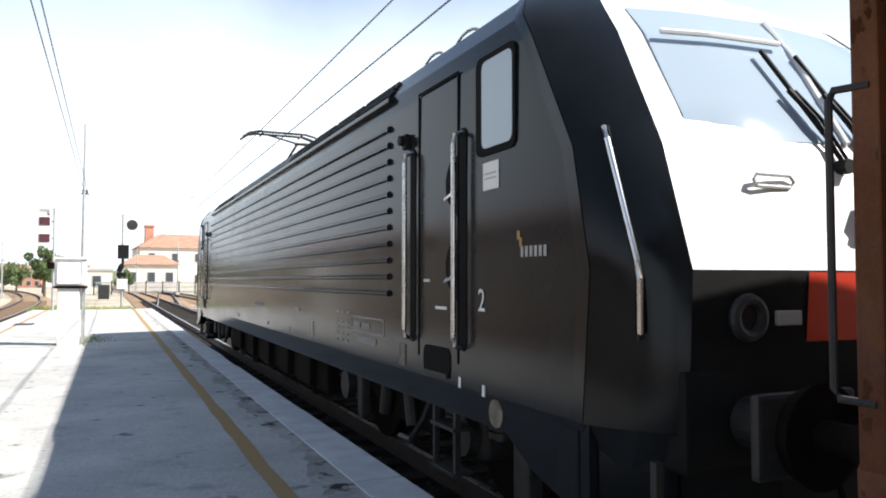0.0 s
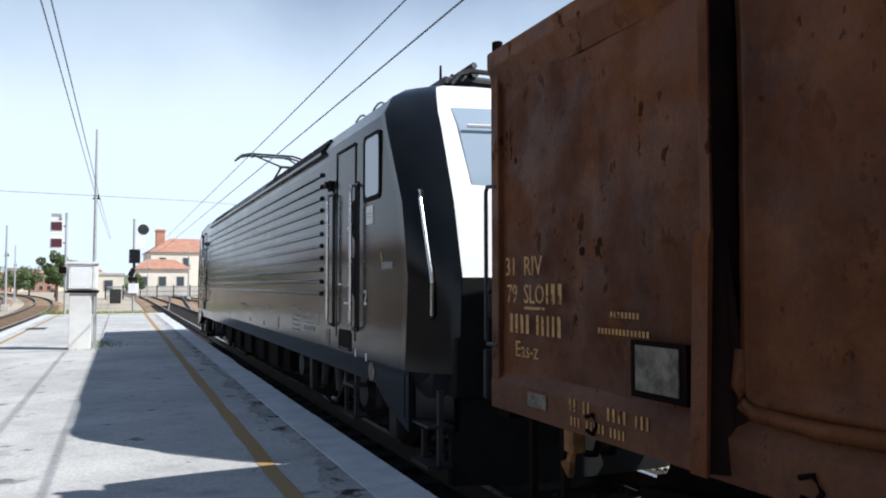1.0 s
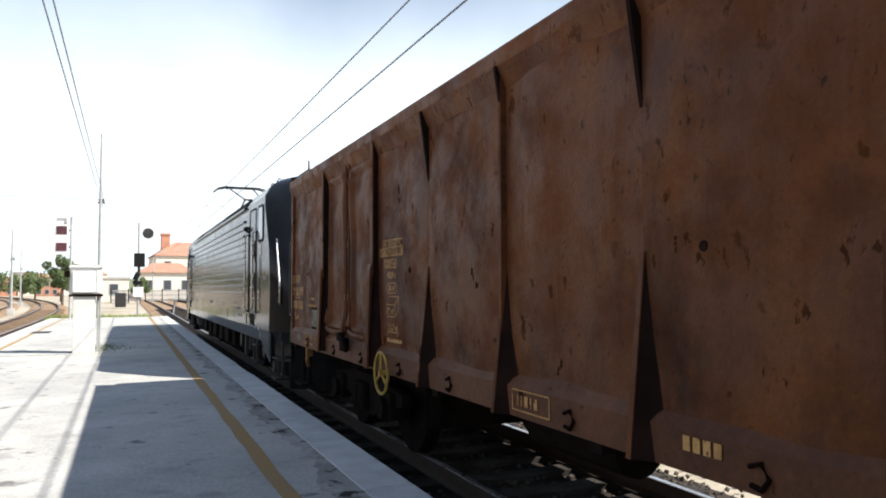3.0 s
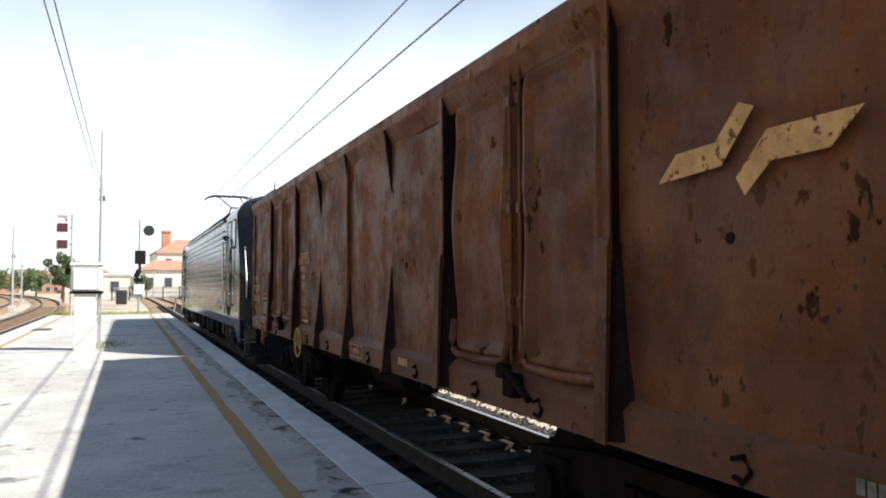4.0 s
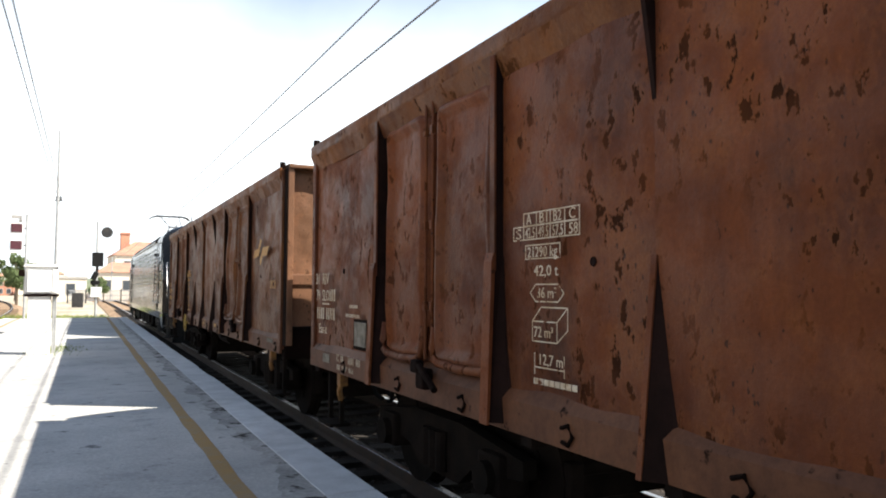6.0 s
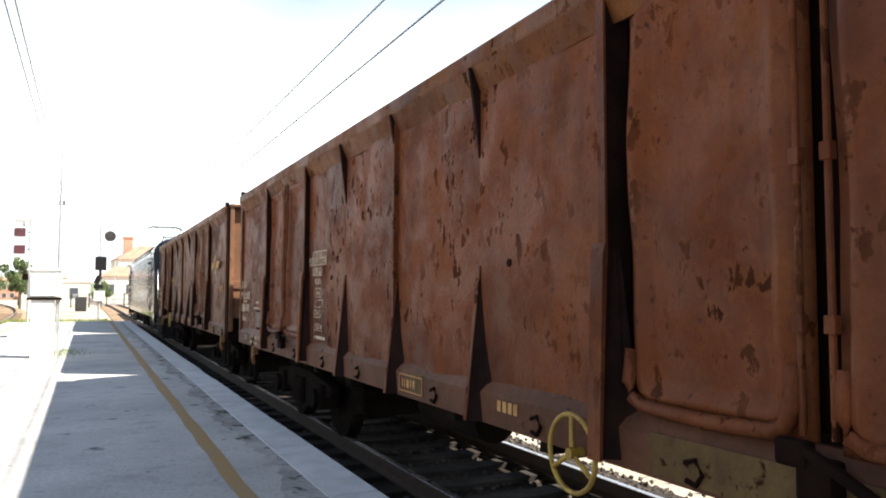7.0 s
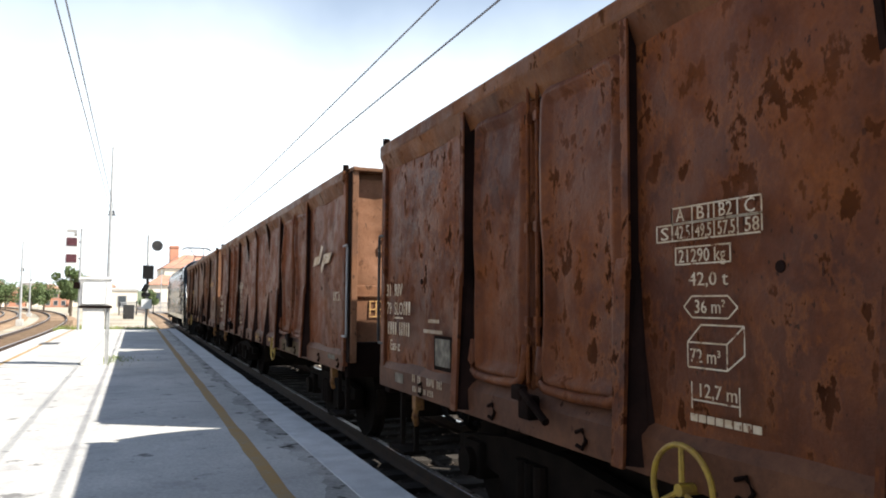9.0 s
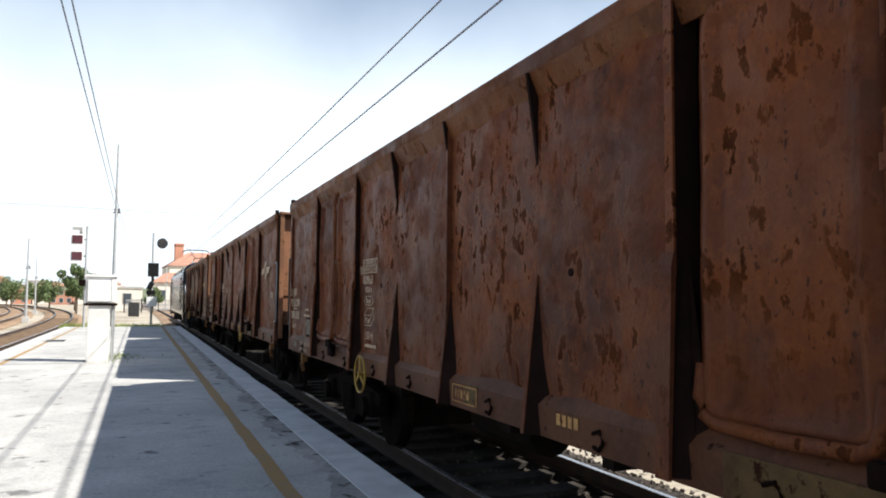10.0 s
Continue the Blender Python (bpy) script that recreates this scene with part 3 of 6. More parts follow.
def door_relief(du, dz, hu, hz, r=0.13):
    """Pressed border of a door leaf: a rounded rib that runs round inside its edge, and a shallow field."""
    qx, qz = abs(du) - hu + r, abs(dz) - hz + r
    inside = r - (math.hypot(max(qx, 0), max(qz, 0)) + min(max(qx, qz), 0))
    if inside < 0.03:
        return -0.012
    if inside < 0.13:
        return -0.012 + 0.050 * math.sin(math.pi * (inside - 0.03) / 0.10) ** 1.3 + 0.014 * (inside - 0.03) / 0.10
    return 0.002


def wagon(seed, wheel_u, number, rng_seed):
    paint = ("rust", "rust_two", "rust_three")[number - 1]
    w = empty("freight_wagon", "rust-brown four-axle open freight wagon with dented steel sides", "freight wagon", "wagons of the train")
    rng = random.Random(rng_seed)
    push, shape = ((0.10, 2), (0.40, 2), (0.34, 3))[number - 1]      # bow of the front end wall, sized for the shadow it casts
    bays = [(0.0, 1.872), (3.778, 5.03), (5.03, 6.30), (6.30, 7.62), (7.62, 8.882), (10.908, 12.74)]
    doors = [(1.965, 2.765), (2.875, 3.715), (8.985, 9.868), (9.985, 10.845)]
    for sign in (-1, 1):
        near = sign == -1
        for i, (a, b) in enumerate(bays):
            part("side_panel", side_sheet(a, b, seed + i * 0.37 + sign, sign), paint, w, smooth=True)
        for i, (a, b) in enumerate(doors):
            bm = bmesh.new()
            mid = (a + b) / 2
            nz, nu = (56, 26) if near else (14, 8)
            rows = []
            z0, z1 = 1.17, 2.97
            for j in range(nz + 1):
                z = z0 + (z1 - z0) * j / nz
                row = []
                for k in range(nu + 1):
                    u = a + (b - a) * k / nu
                    d = noise.noise(Vector((u * 2.3, z * 1.7, seed * 5 + i))) * 0.030 + noise.noise(Vector((u * 6, z * 5, seed + i))) * 0.006
                    row.append(bm.verts.new((sign * (SHEET - 0.012 + door_relief(u - mid, z - (z0 + z1) / 2, (b - a) / 2, (z1 - z0) / 2) + d + 0.012 * math.sin(math.pi * j / nz)), -u, z)))
                rows.append(row)
            for r0, r1 in zip(rows, rows[1:]):
                for k in range(nu):
                    bm.faces.new((r0[k], r0[k + 1], r1[k + 1], r1[k]))
            rim = [rows[0], rows[-1], [r[0] for r in rows], [r[-1] for r in rows]]
            for strip in rim:
                back = [bm.verts.new((sign * (SHEET - 0.06), v.co.y, v.co.z)) for v in strip]
                for k in range(len(strip) - 1):
                    bm.faces.new((strip[k], strip[k + 1], back[k + 1], back[k]))
            d = part("door", bm, paint, w, "dented steel loading door", smooth=near)
            if near:
                bm = bmesh.new()
                lip = [(a + 0.035, 1.44), (a + 0.035, 1.30), (a + 0.06, 1.24), (a + 0.12, 1.212), (mid, 1.20), (b - 0.12, 1.212), (b - 0.06, 1.24), (b - 0.035, 1.30), (b - 0.035, 1.44)]
                tube(bm, [(-SHEET - (0.012 if q in (0, 8) else 0.032), -v, z) for q, (v, z) in enumerate(lip)], 0.030, 10)
                part("bottom_rail", bm, paint, d, smooth=True)
                side = b if i % 2 == 0 else a
                bm = bmesh.new()
                rod(bm, (-SHEET - 0.022, -side, 1.22), (-SHEET - 0.022, -side, 2.98), 0.012)
                for zz in (1.55, 2.1, 2.75):
                    box(bm, -SHEET - 0.04, -SHEET - 0.005, -side - 0.02, -side + 0.02, zz, zz + 0.06, 0.005)
                part("locking_rod", bm, paint, d)
        if near:
            for m in (2.81, 9.92):
                bm = bmesh.new()
                box(bm, -SHEET - 0.11, -SHEET - 0.03, -m - 0.11, -m + 0.02, 1.03, 1.17, 0.02)
                box(bm, -SHEET - 0.12, -SHEET - 0.06, -m - 0.03, -m + 0.09, 1.13, 1.22, 0.02)
                tube(bm, [(-SHEET - 0.09, -m + 0.02, 1.20), (-SHEET - 0.12, -m - 0.16, 1.14), (-SHEET - 0.13, -m - 0.34, 1.06)], 0.022)
                part("door_latch", bm, "rust_dark", w, "worn dark door latch")
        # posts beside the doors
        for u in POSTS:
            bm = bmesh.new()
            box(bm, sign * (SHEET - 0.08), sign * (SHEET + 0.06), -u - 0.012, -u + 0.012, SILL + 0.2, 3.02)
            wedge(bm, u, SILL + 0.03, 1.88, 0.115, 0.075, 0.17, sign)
            # post web coloured dark for the shade on its rear face
            post = part("door_post", bm, "grime", w, "web of a door post, dark with painted shade")
            bm = bmesh.new()
            box(bm, sign * (SHEET + 0.05), sign * (SHEET + 0.064), -u - 0.020, -u + 0.034, 1.80, 3.03, 0.003)
            part("post_flange", bm, paint, post)
            bm = bmesh.new()
            prism(bm, [(sign * (SHEET + 0.104), SILL + 0.02), (sign * (SHEET + 0.120), SILL + 0.02), (sign * (SHEET + 0.092), 1.85), (sign * (SHEET + 0.078), 1.90), (sign * (SHEET + 0.064), 1.90)], "y", -u - 0.036, -u + 0.052)
            part("lower_flange", bm, paint, post)
            # dark plate behind the doors so that the gaps show as shade
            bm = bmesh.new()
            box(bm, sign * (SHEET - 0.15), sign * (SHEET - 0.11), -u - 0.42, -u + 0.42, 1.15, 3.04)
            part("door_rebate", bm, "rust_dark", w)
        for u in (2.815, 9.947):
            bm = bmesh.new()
            # the same painted shade behind the middle gap
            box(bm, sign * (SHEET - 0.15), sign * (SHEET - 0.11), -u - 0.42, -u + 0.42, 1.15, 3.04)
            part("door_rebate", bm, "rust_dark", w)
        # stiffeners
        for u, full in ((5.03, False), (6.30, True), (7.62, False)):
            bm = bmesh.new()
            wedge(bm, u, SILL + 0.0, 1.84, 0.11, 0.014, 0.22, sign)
            # stiffener web and its flare carry painted shade
            web = part("lower_gusset", bm, "grime", w, "tapered stiffener web, dark with painted shade")
            bm = bmesh.new()
            prism(bm, [(sign * (SHEET + 0.090), SILL), (sign * (SHEET + 0.103), SILL), (sign * (SHEET + 0.008), 1.84), (sign * (SHEET - 0.004), 1.84)], "y", -u - 0.013, -u + 0.02)
            part("gusset_flange", bm, paint, web)
            # upper webs take the same shade colour
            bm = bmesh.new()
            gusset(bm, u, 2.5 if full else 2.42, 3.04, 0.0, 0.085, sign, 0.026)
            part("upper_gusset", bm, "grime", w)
            if full:
                bm = bmesh.new()
                gusset(bm, u, 1.15, 2.97, 0.055, 0.05, sign, 0.03)
                part("side_post", bm, paint, w)
        # corner posts
        for u in (0.0, 12.77):
            bm = bmesh.new()
            box(bm, sign * (SHEET - 0.1), sign * (SHEET + 0.035), -u - 0.06, -u + 0.035, SILL + 0.05, 3.1, 0.008)
            part("corner_post", bm, paint, w)
        # top rim and its sloping flange
        bm = bmesh.new()
        bent_plate(bm, -0.03, LEN - 0.02, sign, [(SHEET, 2.90), (SHEET + 0.06, 3.04)])
        part("rim_flange", bm, "rust_rim", w)
        bm = bmesh.new()
        box(bm, sign * (SHEET - 0.09), sign * (HW + 0.004), -LEN, 0.04, 3.035, TOP, 0.02)
        part("top_rim", bm, "rust_rim", w)
        # sill and sloping ledge
        bm = bmesh.new()
        bent_plate(bm, -0.04, LEN, sign, [(SHEET + 0.034, SILL), (SHEET + 0.036, 1.10), (SHEET - 0.02, 1.19)], 0.03)
        sill = part("sill", bm, "sill", w)
        if near:
            for u in (1.05, 2.32, 3.35, 4.45, 5.5, 7.05, 8.3, 9.4, 10.2, 11.68, 12.62):
                bm = bmesh.new()
                x = -(SHEET + 0.044)
                tube(bm, [(x, -u + 0.045, 1.03), (x, -u - 0.01, 1.05), (x, -u - 0.045, 1.0), (x, -u - 0.01, 0.955), (x, -u + 0.04, 0.965)], 0.011, 6)
                part("lashing_hook", bm, "rust_dark", sill)
    # ends
    for rear in (0, 1):
        ye = -LEN if rear else 0.0
        out = -1 if rear else 1
        hw, pr = (1.41, 0.18) if rear else (1.20, 0.12)
        bm = bmesh.new()
        n = 90 if rear else 46
        rows = []
        for j in range(n + 1):
            z = 1.25 + (3.05 - 1.25) * j / n
            row = []
            for i in range(n + 1):
                x = -1.34 + 2.68 * i / n
                d = end_dent(x, z, seed, rear)
                if z < 1.75:
                    d *= 0.35
                e = min(1, 5 * i / n, 5 * (n - i) / n)
                bow = 0.0 if rear else push * max(0, 1 - abs(x / 1.25) ** shape) * (j / n) ** 0.7
                row.append(bm.verts.new((x, ye + out * ((0.06 if rear else 0.0) + bow + d * e), z)))
            rows.append(row)
        for r0, r1 in zip(rows, rows[1:]):
            for i in range(n):
                bm.faces.new((r0[i], r0[i + 1], r1[i + 1], r1[i]))
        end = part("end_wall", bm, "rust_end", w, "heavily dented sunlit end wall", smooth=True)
        bm = bmesh.new()
        if rear:
            box(bm, -hw, hw, ye - out * 0.06, ye + out * (pr + 0.03), TOP - 0.03, TOP + 0.01, 0.008)
            box(bm, -hw + 0.01, hw - 0.01, ye - out * 0.06, ye + out * 0.02, 3.03, TOP - 0.03)
        else:
            # rim follows the bow that shapes the shadow on the vehicle ahead
            front = [(-hw + 2 * hw * i / 12, pr + (push - 0.01) * (1 - abs((i - 6) / 6) ** shape)) for i in range(13)]
            prism(bm, front + [(q[0], q[1] - 0.17) for q in reversed(front)], "z", 3.05, TOP + 0.01)
        part("end_rim", bm, "rust_end", w, "" if rear else "end rim bowed outwards to shape its cast shadow")
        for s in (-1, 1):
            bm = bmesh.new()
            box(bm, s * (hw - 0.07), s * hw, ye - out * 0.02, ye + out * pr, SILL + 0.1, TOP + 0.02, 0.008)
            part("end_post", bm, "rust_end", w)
            bm = bmesh.new()
            rod(bm, (s * (SHEET + 0.02), ye - out * 0.03, TOP - 0.02), (s * (SHEET + 0.02), ye - out * 0.03, TOP + 0.06), 0.035)
            part("post_cap", bm, "rust_dark", w)
            # thin dark plate put on for the shaded side of the end post
            bm = bmesh.new()
            box(bm, s * (hw + 0.003), s * (hw + 0.012), ye, ye + out * (pr - 0.015), SILL + 0.1, 3.12)
            part("corner_web", bm, "rust_dark", w)
        bm = bmesh.new()
        box(bm, -hw + 0.07, hw - 0.07, ye, ye + out * (pr - 0.092), 1.74, 1.87, 0.012)
        part("end_beam", bm, "rust_end", end)
        bm = bmesh.new()
        box(bm, -1.40, 1.40, ye - out * 0.1, ye + out * 0.06, 0.86, 1.245, 0.02)
        part("buffer_beam", bm, "rust_dark", w)
        if number == 1:
            bm = bmesh.new()
            box(bm, -1.0, 1.0, ye + out * 0.05, ye + out * 0.30, 1.25, 1.28, 0.006)
            for zz in (1.19, 1.145):
                box(bm, -0.45, 1.0, ye + out * 0.05, ye + out * 0.33, zz - 0.012, zz, 0.003)
            part("end_ledge", bm, "rust_end", w, "steel ledge over the buffers")
        for hx in (-0.42, -0.27, 0.30):
            bm = bmesh.new()
            tube(bm, [(hx, ye + out * 0.03, 0.93), (hx, ye + out * 0.22, 0.84), (hx, ye + out * 0.34, 0.62), (hx + 0.03, ye + out * 0.46, 0.45), (hx + 0.05, ye + out * 0.60, 0.42)], 0.027, 8)
            part("brake_hose", bm, "rubber", w)
        for s in (-1, 1):
            bm = bmesh.new()
            rod(bm, (s * 0.875, ye + out * 0.05, 1.04), (s * 0.875, ye + out * 0.44, 1.04), 0.10, 16)
            rod(bm, (s * 0.875, ye + out * 0.40, 1.04), (s * 0.875, ye + out * 0.62, 1.04), 0.075, 16)
            rod(bm, (s * 0.875, ye + out * 0.62, 1.04), (s * 0.875, ye + out * 0.695, 1.04), 0.225, 24, 0.20)
            part("buffer", bm, "under", w, "round greasy steel buffer", smooth=False)
        bm = bmesh.new()
        rod(bm, (0, ye, 1.02), (0, ye + out * 0.55, 1.0), 0.045)
        box(bm, -0.08, 0.08, ye + out * 0.4, ye + out * 0.68, 0.93, 1.08, 0.03)
        part("coupling", bm, "under", w)
        if rear == (1 if number == 2 else 0):
            bm = bmesh.new()
            x = -SHEET - 0.03
            tube(bm, [(x, ye - out * 0.03, 2.30), (x, ye + out * 0.10, 2.31), (x, ye + out * 0.12, 2.28), (x, ye + out * 0.12, 1.34), (x, ye + out * 0.10, 1.31), (x, ye - out * 0.03, 1.31)], 0.0135)
            part("grab_rail", bm, "tank" if rear else "dark_steel", w)
        if rear and number == 2:
            for z, x0 in ((2.47, -0.95), (2.85, -0.10)):
                bm = bmesh.new()
                d = 0.095 + max(end_dent(x0 + q, z, seed, 1) for q in (0, 0.12, 0.24, 0.36, 0.48))
                tube(bm, [(x0, ye - d + 0.14, z + 0.02), (x0, ye - d + 0.01, z - 0.05), (x0 + 0.04, ye - d, z - 0.06), (x0 + 0.44, ye - d, z - 0.06), (x0 + 0.48, ye - d + 0.01, z - 0.05), (x0 + 0.48, ye - d + 0.14, z + 0.02)], 0.014)
                part("end_grab_iron", bm, "galv", end)
            bm = bmesh.new()
            d = 0.068 + 0.35 * end_dent(-1.05, 1.6, seed, 1)
            for k in range(4):
                box(bm, -1.17 + k * 0.07, -1.158 + k * 0.07, ye - d - 0.006, ye - d, 1.52, 1.70)
            for zz in (1.52, 1.60, 1.69):
                box(bm, -1.17, -0.948, ye - d - 0.007, ye - d - 0.001, zz, zz + 0.012)
            part("end_marking", bm, "letter_y", end)
        if rear:
            bm = bmesh.new()
            loop = []
            deep = 0.095 + end_dent(-0.17, 2.365, seed, 1)
            for k in range(25):
                a = math.tau * k / 24
                c, s = 0.135 * math.cos(a), 0.032 * math.sin(a) * (1 + 0.7 * math.cos(a))
                loop.append((-0.17 + c * 0.66 - s * 0.75, ye - deep, 2.365 + c * 0.75 + s * 0.66))
            tube(bm, loop, 0.009, 6)
            part("wire_loop", bm, "rubber", end)
    # floor, frame, running gear
    bm = bmesh.new()
    box(bm, -SHEET + 0.07, SHEET - 0.07, -LEN + 0.08, -0.08, 1.14, 1.22)
    part("floor", bm, "rust_dark", w)
    for s in (-1, 1):
        bm = bmesh.new()
        prism(bm, [(-LEN + 0.1, 1.14), (-0.1, 1.14), (-0.1, 0.9), (-3.6, 0.9), (-4.4, 0.72), (-8.4, 0.72), (-9.2, 0.9), (-LEN + 0.1, 0.9)], "x", s * 0.42 - 0.05, s * 0.42 + 0.05)
        part("centre_sill", bm, "under", w)
    bm = bmesh.new()
    rod(bm, (-0.9, -6.9, 0.78), (-0.9, -5.9, 0.78), 0.17, 14)
    part("brake_cylinder", bm, "under", w)
    for u in (4.0, 5.1, 7.2, 8.3):
        bm = bmesh.new()
        box(bm, -1.40, 1.40, -u - 0.05, -u + 0.05, 0.86, 1.14)
        part("cross_bearer", bm, "under", w)
    for s in (-1, 1):
        for u in (0.72, 12.1):
            bm = bmesh.new()
            tube(bm, [(s * 1.36, -u - 0.05, 0.93), (s * 1.40, -u - 0.05, 0.76), (s * 1.37, -u, 0.68), (s * 1.37, -u + 0.05, 0.73)], 0.026, 6)
            box(bm, s * 1.33, s * 1.41, -u - 0.09, -u, 0.80, 0.95, 0.01)
            part("tow_hook", bm, "hook", w, "chipped ochre towing hook")
        for u in (0.42, 12.38):
            bm = bmesh.new()
            for dy in (-0.17, 0.17):
                box(bm, s * 1.30, s * 1.34, -u + dy - 0.02, -u + dy + 0.02, 0.42, 0.95)
            box(bm, s * 1.24, s * 1.44, -u - 0.2, -u + 0.2, 0.40, 0.43, 0.005)
            part("foot_step", bm, "under", w)
    for u in (2.15, 10.65):
        b = part("bogie", bogie_frame(), "under", w, "dark greasy two-axle bogie")
        b.matrix_basis = pose(0, -u, 0)
        bogie_parts(b)
        for d in (-0.9, 0.9):
            ws = part("wheelset", wheelset(0.46), "under", b, smooth=False)
            ws.matrix_basis = pose(0, d, 0.46)
            ROLLERS.append((ws, d, 0.46))
    # brake wheel
    bm = bmesh.new()
    x = -HW - 0.03
    ring(bm, (0, 0, 0), 0.178, 0.0125)
    for a in (90, 210, 330):
        ca, sa = math.cos(radians(a)), math.sin(radians(a))
        rod(bm, (0, 0.03 * ca, 0.03 * sa), (0.0, 0.175 * ca, 0.175 * sa), 0.012, 6)
    rod(bm, (-0.02, 0, 0), (0.16, 0, 0), 0.026, 10)
    part("brake_wheel", bm, "wheel_y", w, "yellow-painted brake handwheel", at=Matrix.Translation((x, -wheel_u, 0.940)))
    # markings on the side towards the platform
    x = -SHEET - 0.047
    bright = "letter_y" if number == 1 else "letter"
    lettering("31  RIV", 0.155, x, 0.17, 1.74, w, bright, width=0.42)
    lettering("79  SLO", 0.155, x, 0.19, 1.58, w, bright, width=0.42)
    bars([0.02, 0.035, 0.035], 0.11, x, 0.64, 1.58, w, bright, 0.3)
    bm = bmesh.new()
    box(bm, x - 0.001, x + 0.001, -0.62, -0.40, 1.545, 1.56)
    part("underline", bm, bright, w)
    bars([0.030] * 4 + [-0.02] + [0.022] * 3 + [0.02, 0.030], 0.11, x, 0.23, 1.405, w, bright, 0.30)
    lettering("Eas-z", 0.13, x, 0.29, 1.27, w, bright, width=0.25)
    bars([0.014] * 2 + [-0.02] + [0.014] * 2 + [-0.1] + [0.016] * 4 + [-0.02] + [0.014] * 3, 0.06, -SHEET - 0.0405, 0.85, 1.04, w, bright, 0.42)
    bars([0.013] * 3 + [-0.02] + [0.013] * 5 + [-0.01] + [0.012] * 4, 0.045, -SHEET - 0.0405, 0.86, 0.965, w, bright, 0.45)
    bars([0.014] * 8, 0.028, x, 1.22, 1.53, w, bright, 0.5)
    bars([0.014] * 14, 0.028, x, 1.12, 1.45, w, bright, 0.5)
    bm = bmesh.new()
    prism(bm, [(-0.36, -0.13), (0.0, -0.13), (0.0, 0.12), (-0.36, 0.12)], "x", -0.015, 0.015)
    holder = part("label_holder", bm, "rust_dark", w, "framed metal label holder", at=Matrix.Translation((-SHEET - 0.055, -1.40, 1.32)))
    bm = bmesh.new()
    box(bm, -0.024, -0.016, -0.32, -0.04, -0.10, 0.10, 0.004)
    part("label_plate", bm, "plate", holder)
    bm = bmesh.new()
    box(bm, -0.002, 0.002, -0.2, 0, 0, 0.08, 0.001)
    part("small_plate", bm, "plate", w, at=Matrix.Translation((-SHEET - 0.0405, -0.42, 1.0)))
    # load table
    bm = bmesh.new()
    u0, zt = 3.97, 2.095
    outline_frame(bm, u0 + 0.10, u0 + 0.60, zt - 0.072, zt, x)
    outline_frame(bm, u0, u0 + 0.60, zt - 0.144, zt - 0.068, x)
    for k in range(1, 4):
        box(bm, x - 0.001, x + 0.001, -u0 - 0.10 - k * 0.125 - 0.006, -u0 - 0.10 - k * 0.125, zt - 0.144, zt)
    box(bm, x - 0.001, x + 0.001, -u0 - 0.108, -u0 - 0.10, zt - 0.144, zt)
    outline_frame(bm, u0 + 0.12, u0 + 0.44, zt - 0.245, zt - 0.169, x)
    hexa = [(u0 + 0.17, zt - 0.418), (u0 + 0.22, zt - 0.374), (u0 + 0.42, zt - 0.374), (u0 + 0.47, zt - 0.418), (u0 + 0.42, zt - 0.461), (u0 + 0.22, zt - 0.461)]
    cube = [((0.19, 0.92), (0.41, 0.92)), ((0.41, 0.92), (0.41, 0.78)), ((0.41, 0.78), (0.19, 0.78)), ((0.19, 0.78), (0.19, 0.92)),
            ((0.19, 0.78), (0.27, 0.68)), ((0.27, 0.68), (0.50, 0.68)), ((0.50, 0.68), (0.41, 0.78)), ((0.50, 0.68), (0.50, 0.83)),
            ((0.50, 0.83), (0.41, 0.92)), ((0.21, 1.10), (0.47, 1.10)), ((0.21, 1.00), (0.21, 1.15)), ((0.47, 1.00), (0.47, 1.15))]
    segs = [(hexa[i], hexa[(i + 1) % 6]) for i in range(6)] + [((u0 + a[0], zt - a[1] * 0.72), (u0 + b[0], zt - b[1] * 0.72)) for a, b in cube]
    for (ua, za), (ub, zb) in segs:
        d = Vector((ub - ua, zb - za)).normalized() * 0.0033
        nrm = Vector((-d.y, d.x))
        vs = [bm.verts.new((x - 0.001, -(q[0] + e.x), q[1] + e.y)) for q, e in (((ua, za), nrm), ((ub, zb), nrm), ((ub, zb), -nrm), ((ua, za), -nrm))]
        bm.faces.new(vs)
    tagged(part("load_table", bm, bright, w), kind="stuff")
    for s_, uu, zz, wd in (("A", 0.13, 0.085, 0.05), ("B1", 0.25, 0.085, 0.07), ("B2", 0.375, 0.085, 0.07), ("C", 0.51, 0.085, 0.05), ("S", 0.025, 0.185, 0.05),
                           ("42,5", 0.12, 0.185, 0.09), ("49,5", 0.245, 0.185, 0.09), ("57,5", 0.37, 0.185, 0.09), ("58", 0.51, 0.185, 0.07),
                           ("21290 kg", 0.14, 0.325, 0.27), ("42,0 t", 0.2, 0.46, 0.22), ("36 m²", 0.23, 0.615, 0.17), ("72 m³", 0.2, 0.89, 0.17), ("12,7 m", 0.24, 1.08, 0.2)):
        lettering(s_, 0.078, x, u0 + uu, zt - zz * 0.72, w, bright, width=wd)
    bars([0.04] * 8, 0.03, x, u0 + 0.2, zt - 0.878, w, bright)
    # arrow emblem as plain shapes
    bm = bmesh.new()
    for pts in ([(0.02, -0.10), (0.13, 0.01), (0.34, 0.02), (0.46, 0.15), (0.53, 0.12), (0.37, -0.075)], [(0.44, -0.13), (0.585, 0.025), (0.95, 0.03), (0.83, -0.085), (0.60, -0.09), (0.48, -0.20)]):
        prism(bm, [(-a * 1.045, b) for a, b in pts], "x", -0.001, 0.001)
    part("emblem", bm, "letter_y" if number == 1 else "letter", w, "faded cream arrow-shaped emblem", at=Matrix.Translation((x, -(11.285 if number == 2 else 11.23), 2.235 if number == 2 else 2.205)))
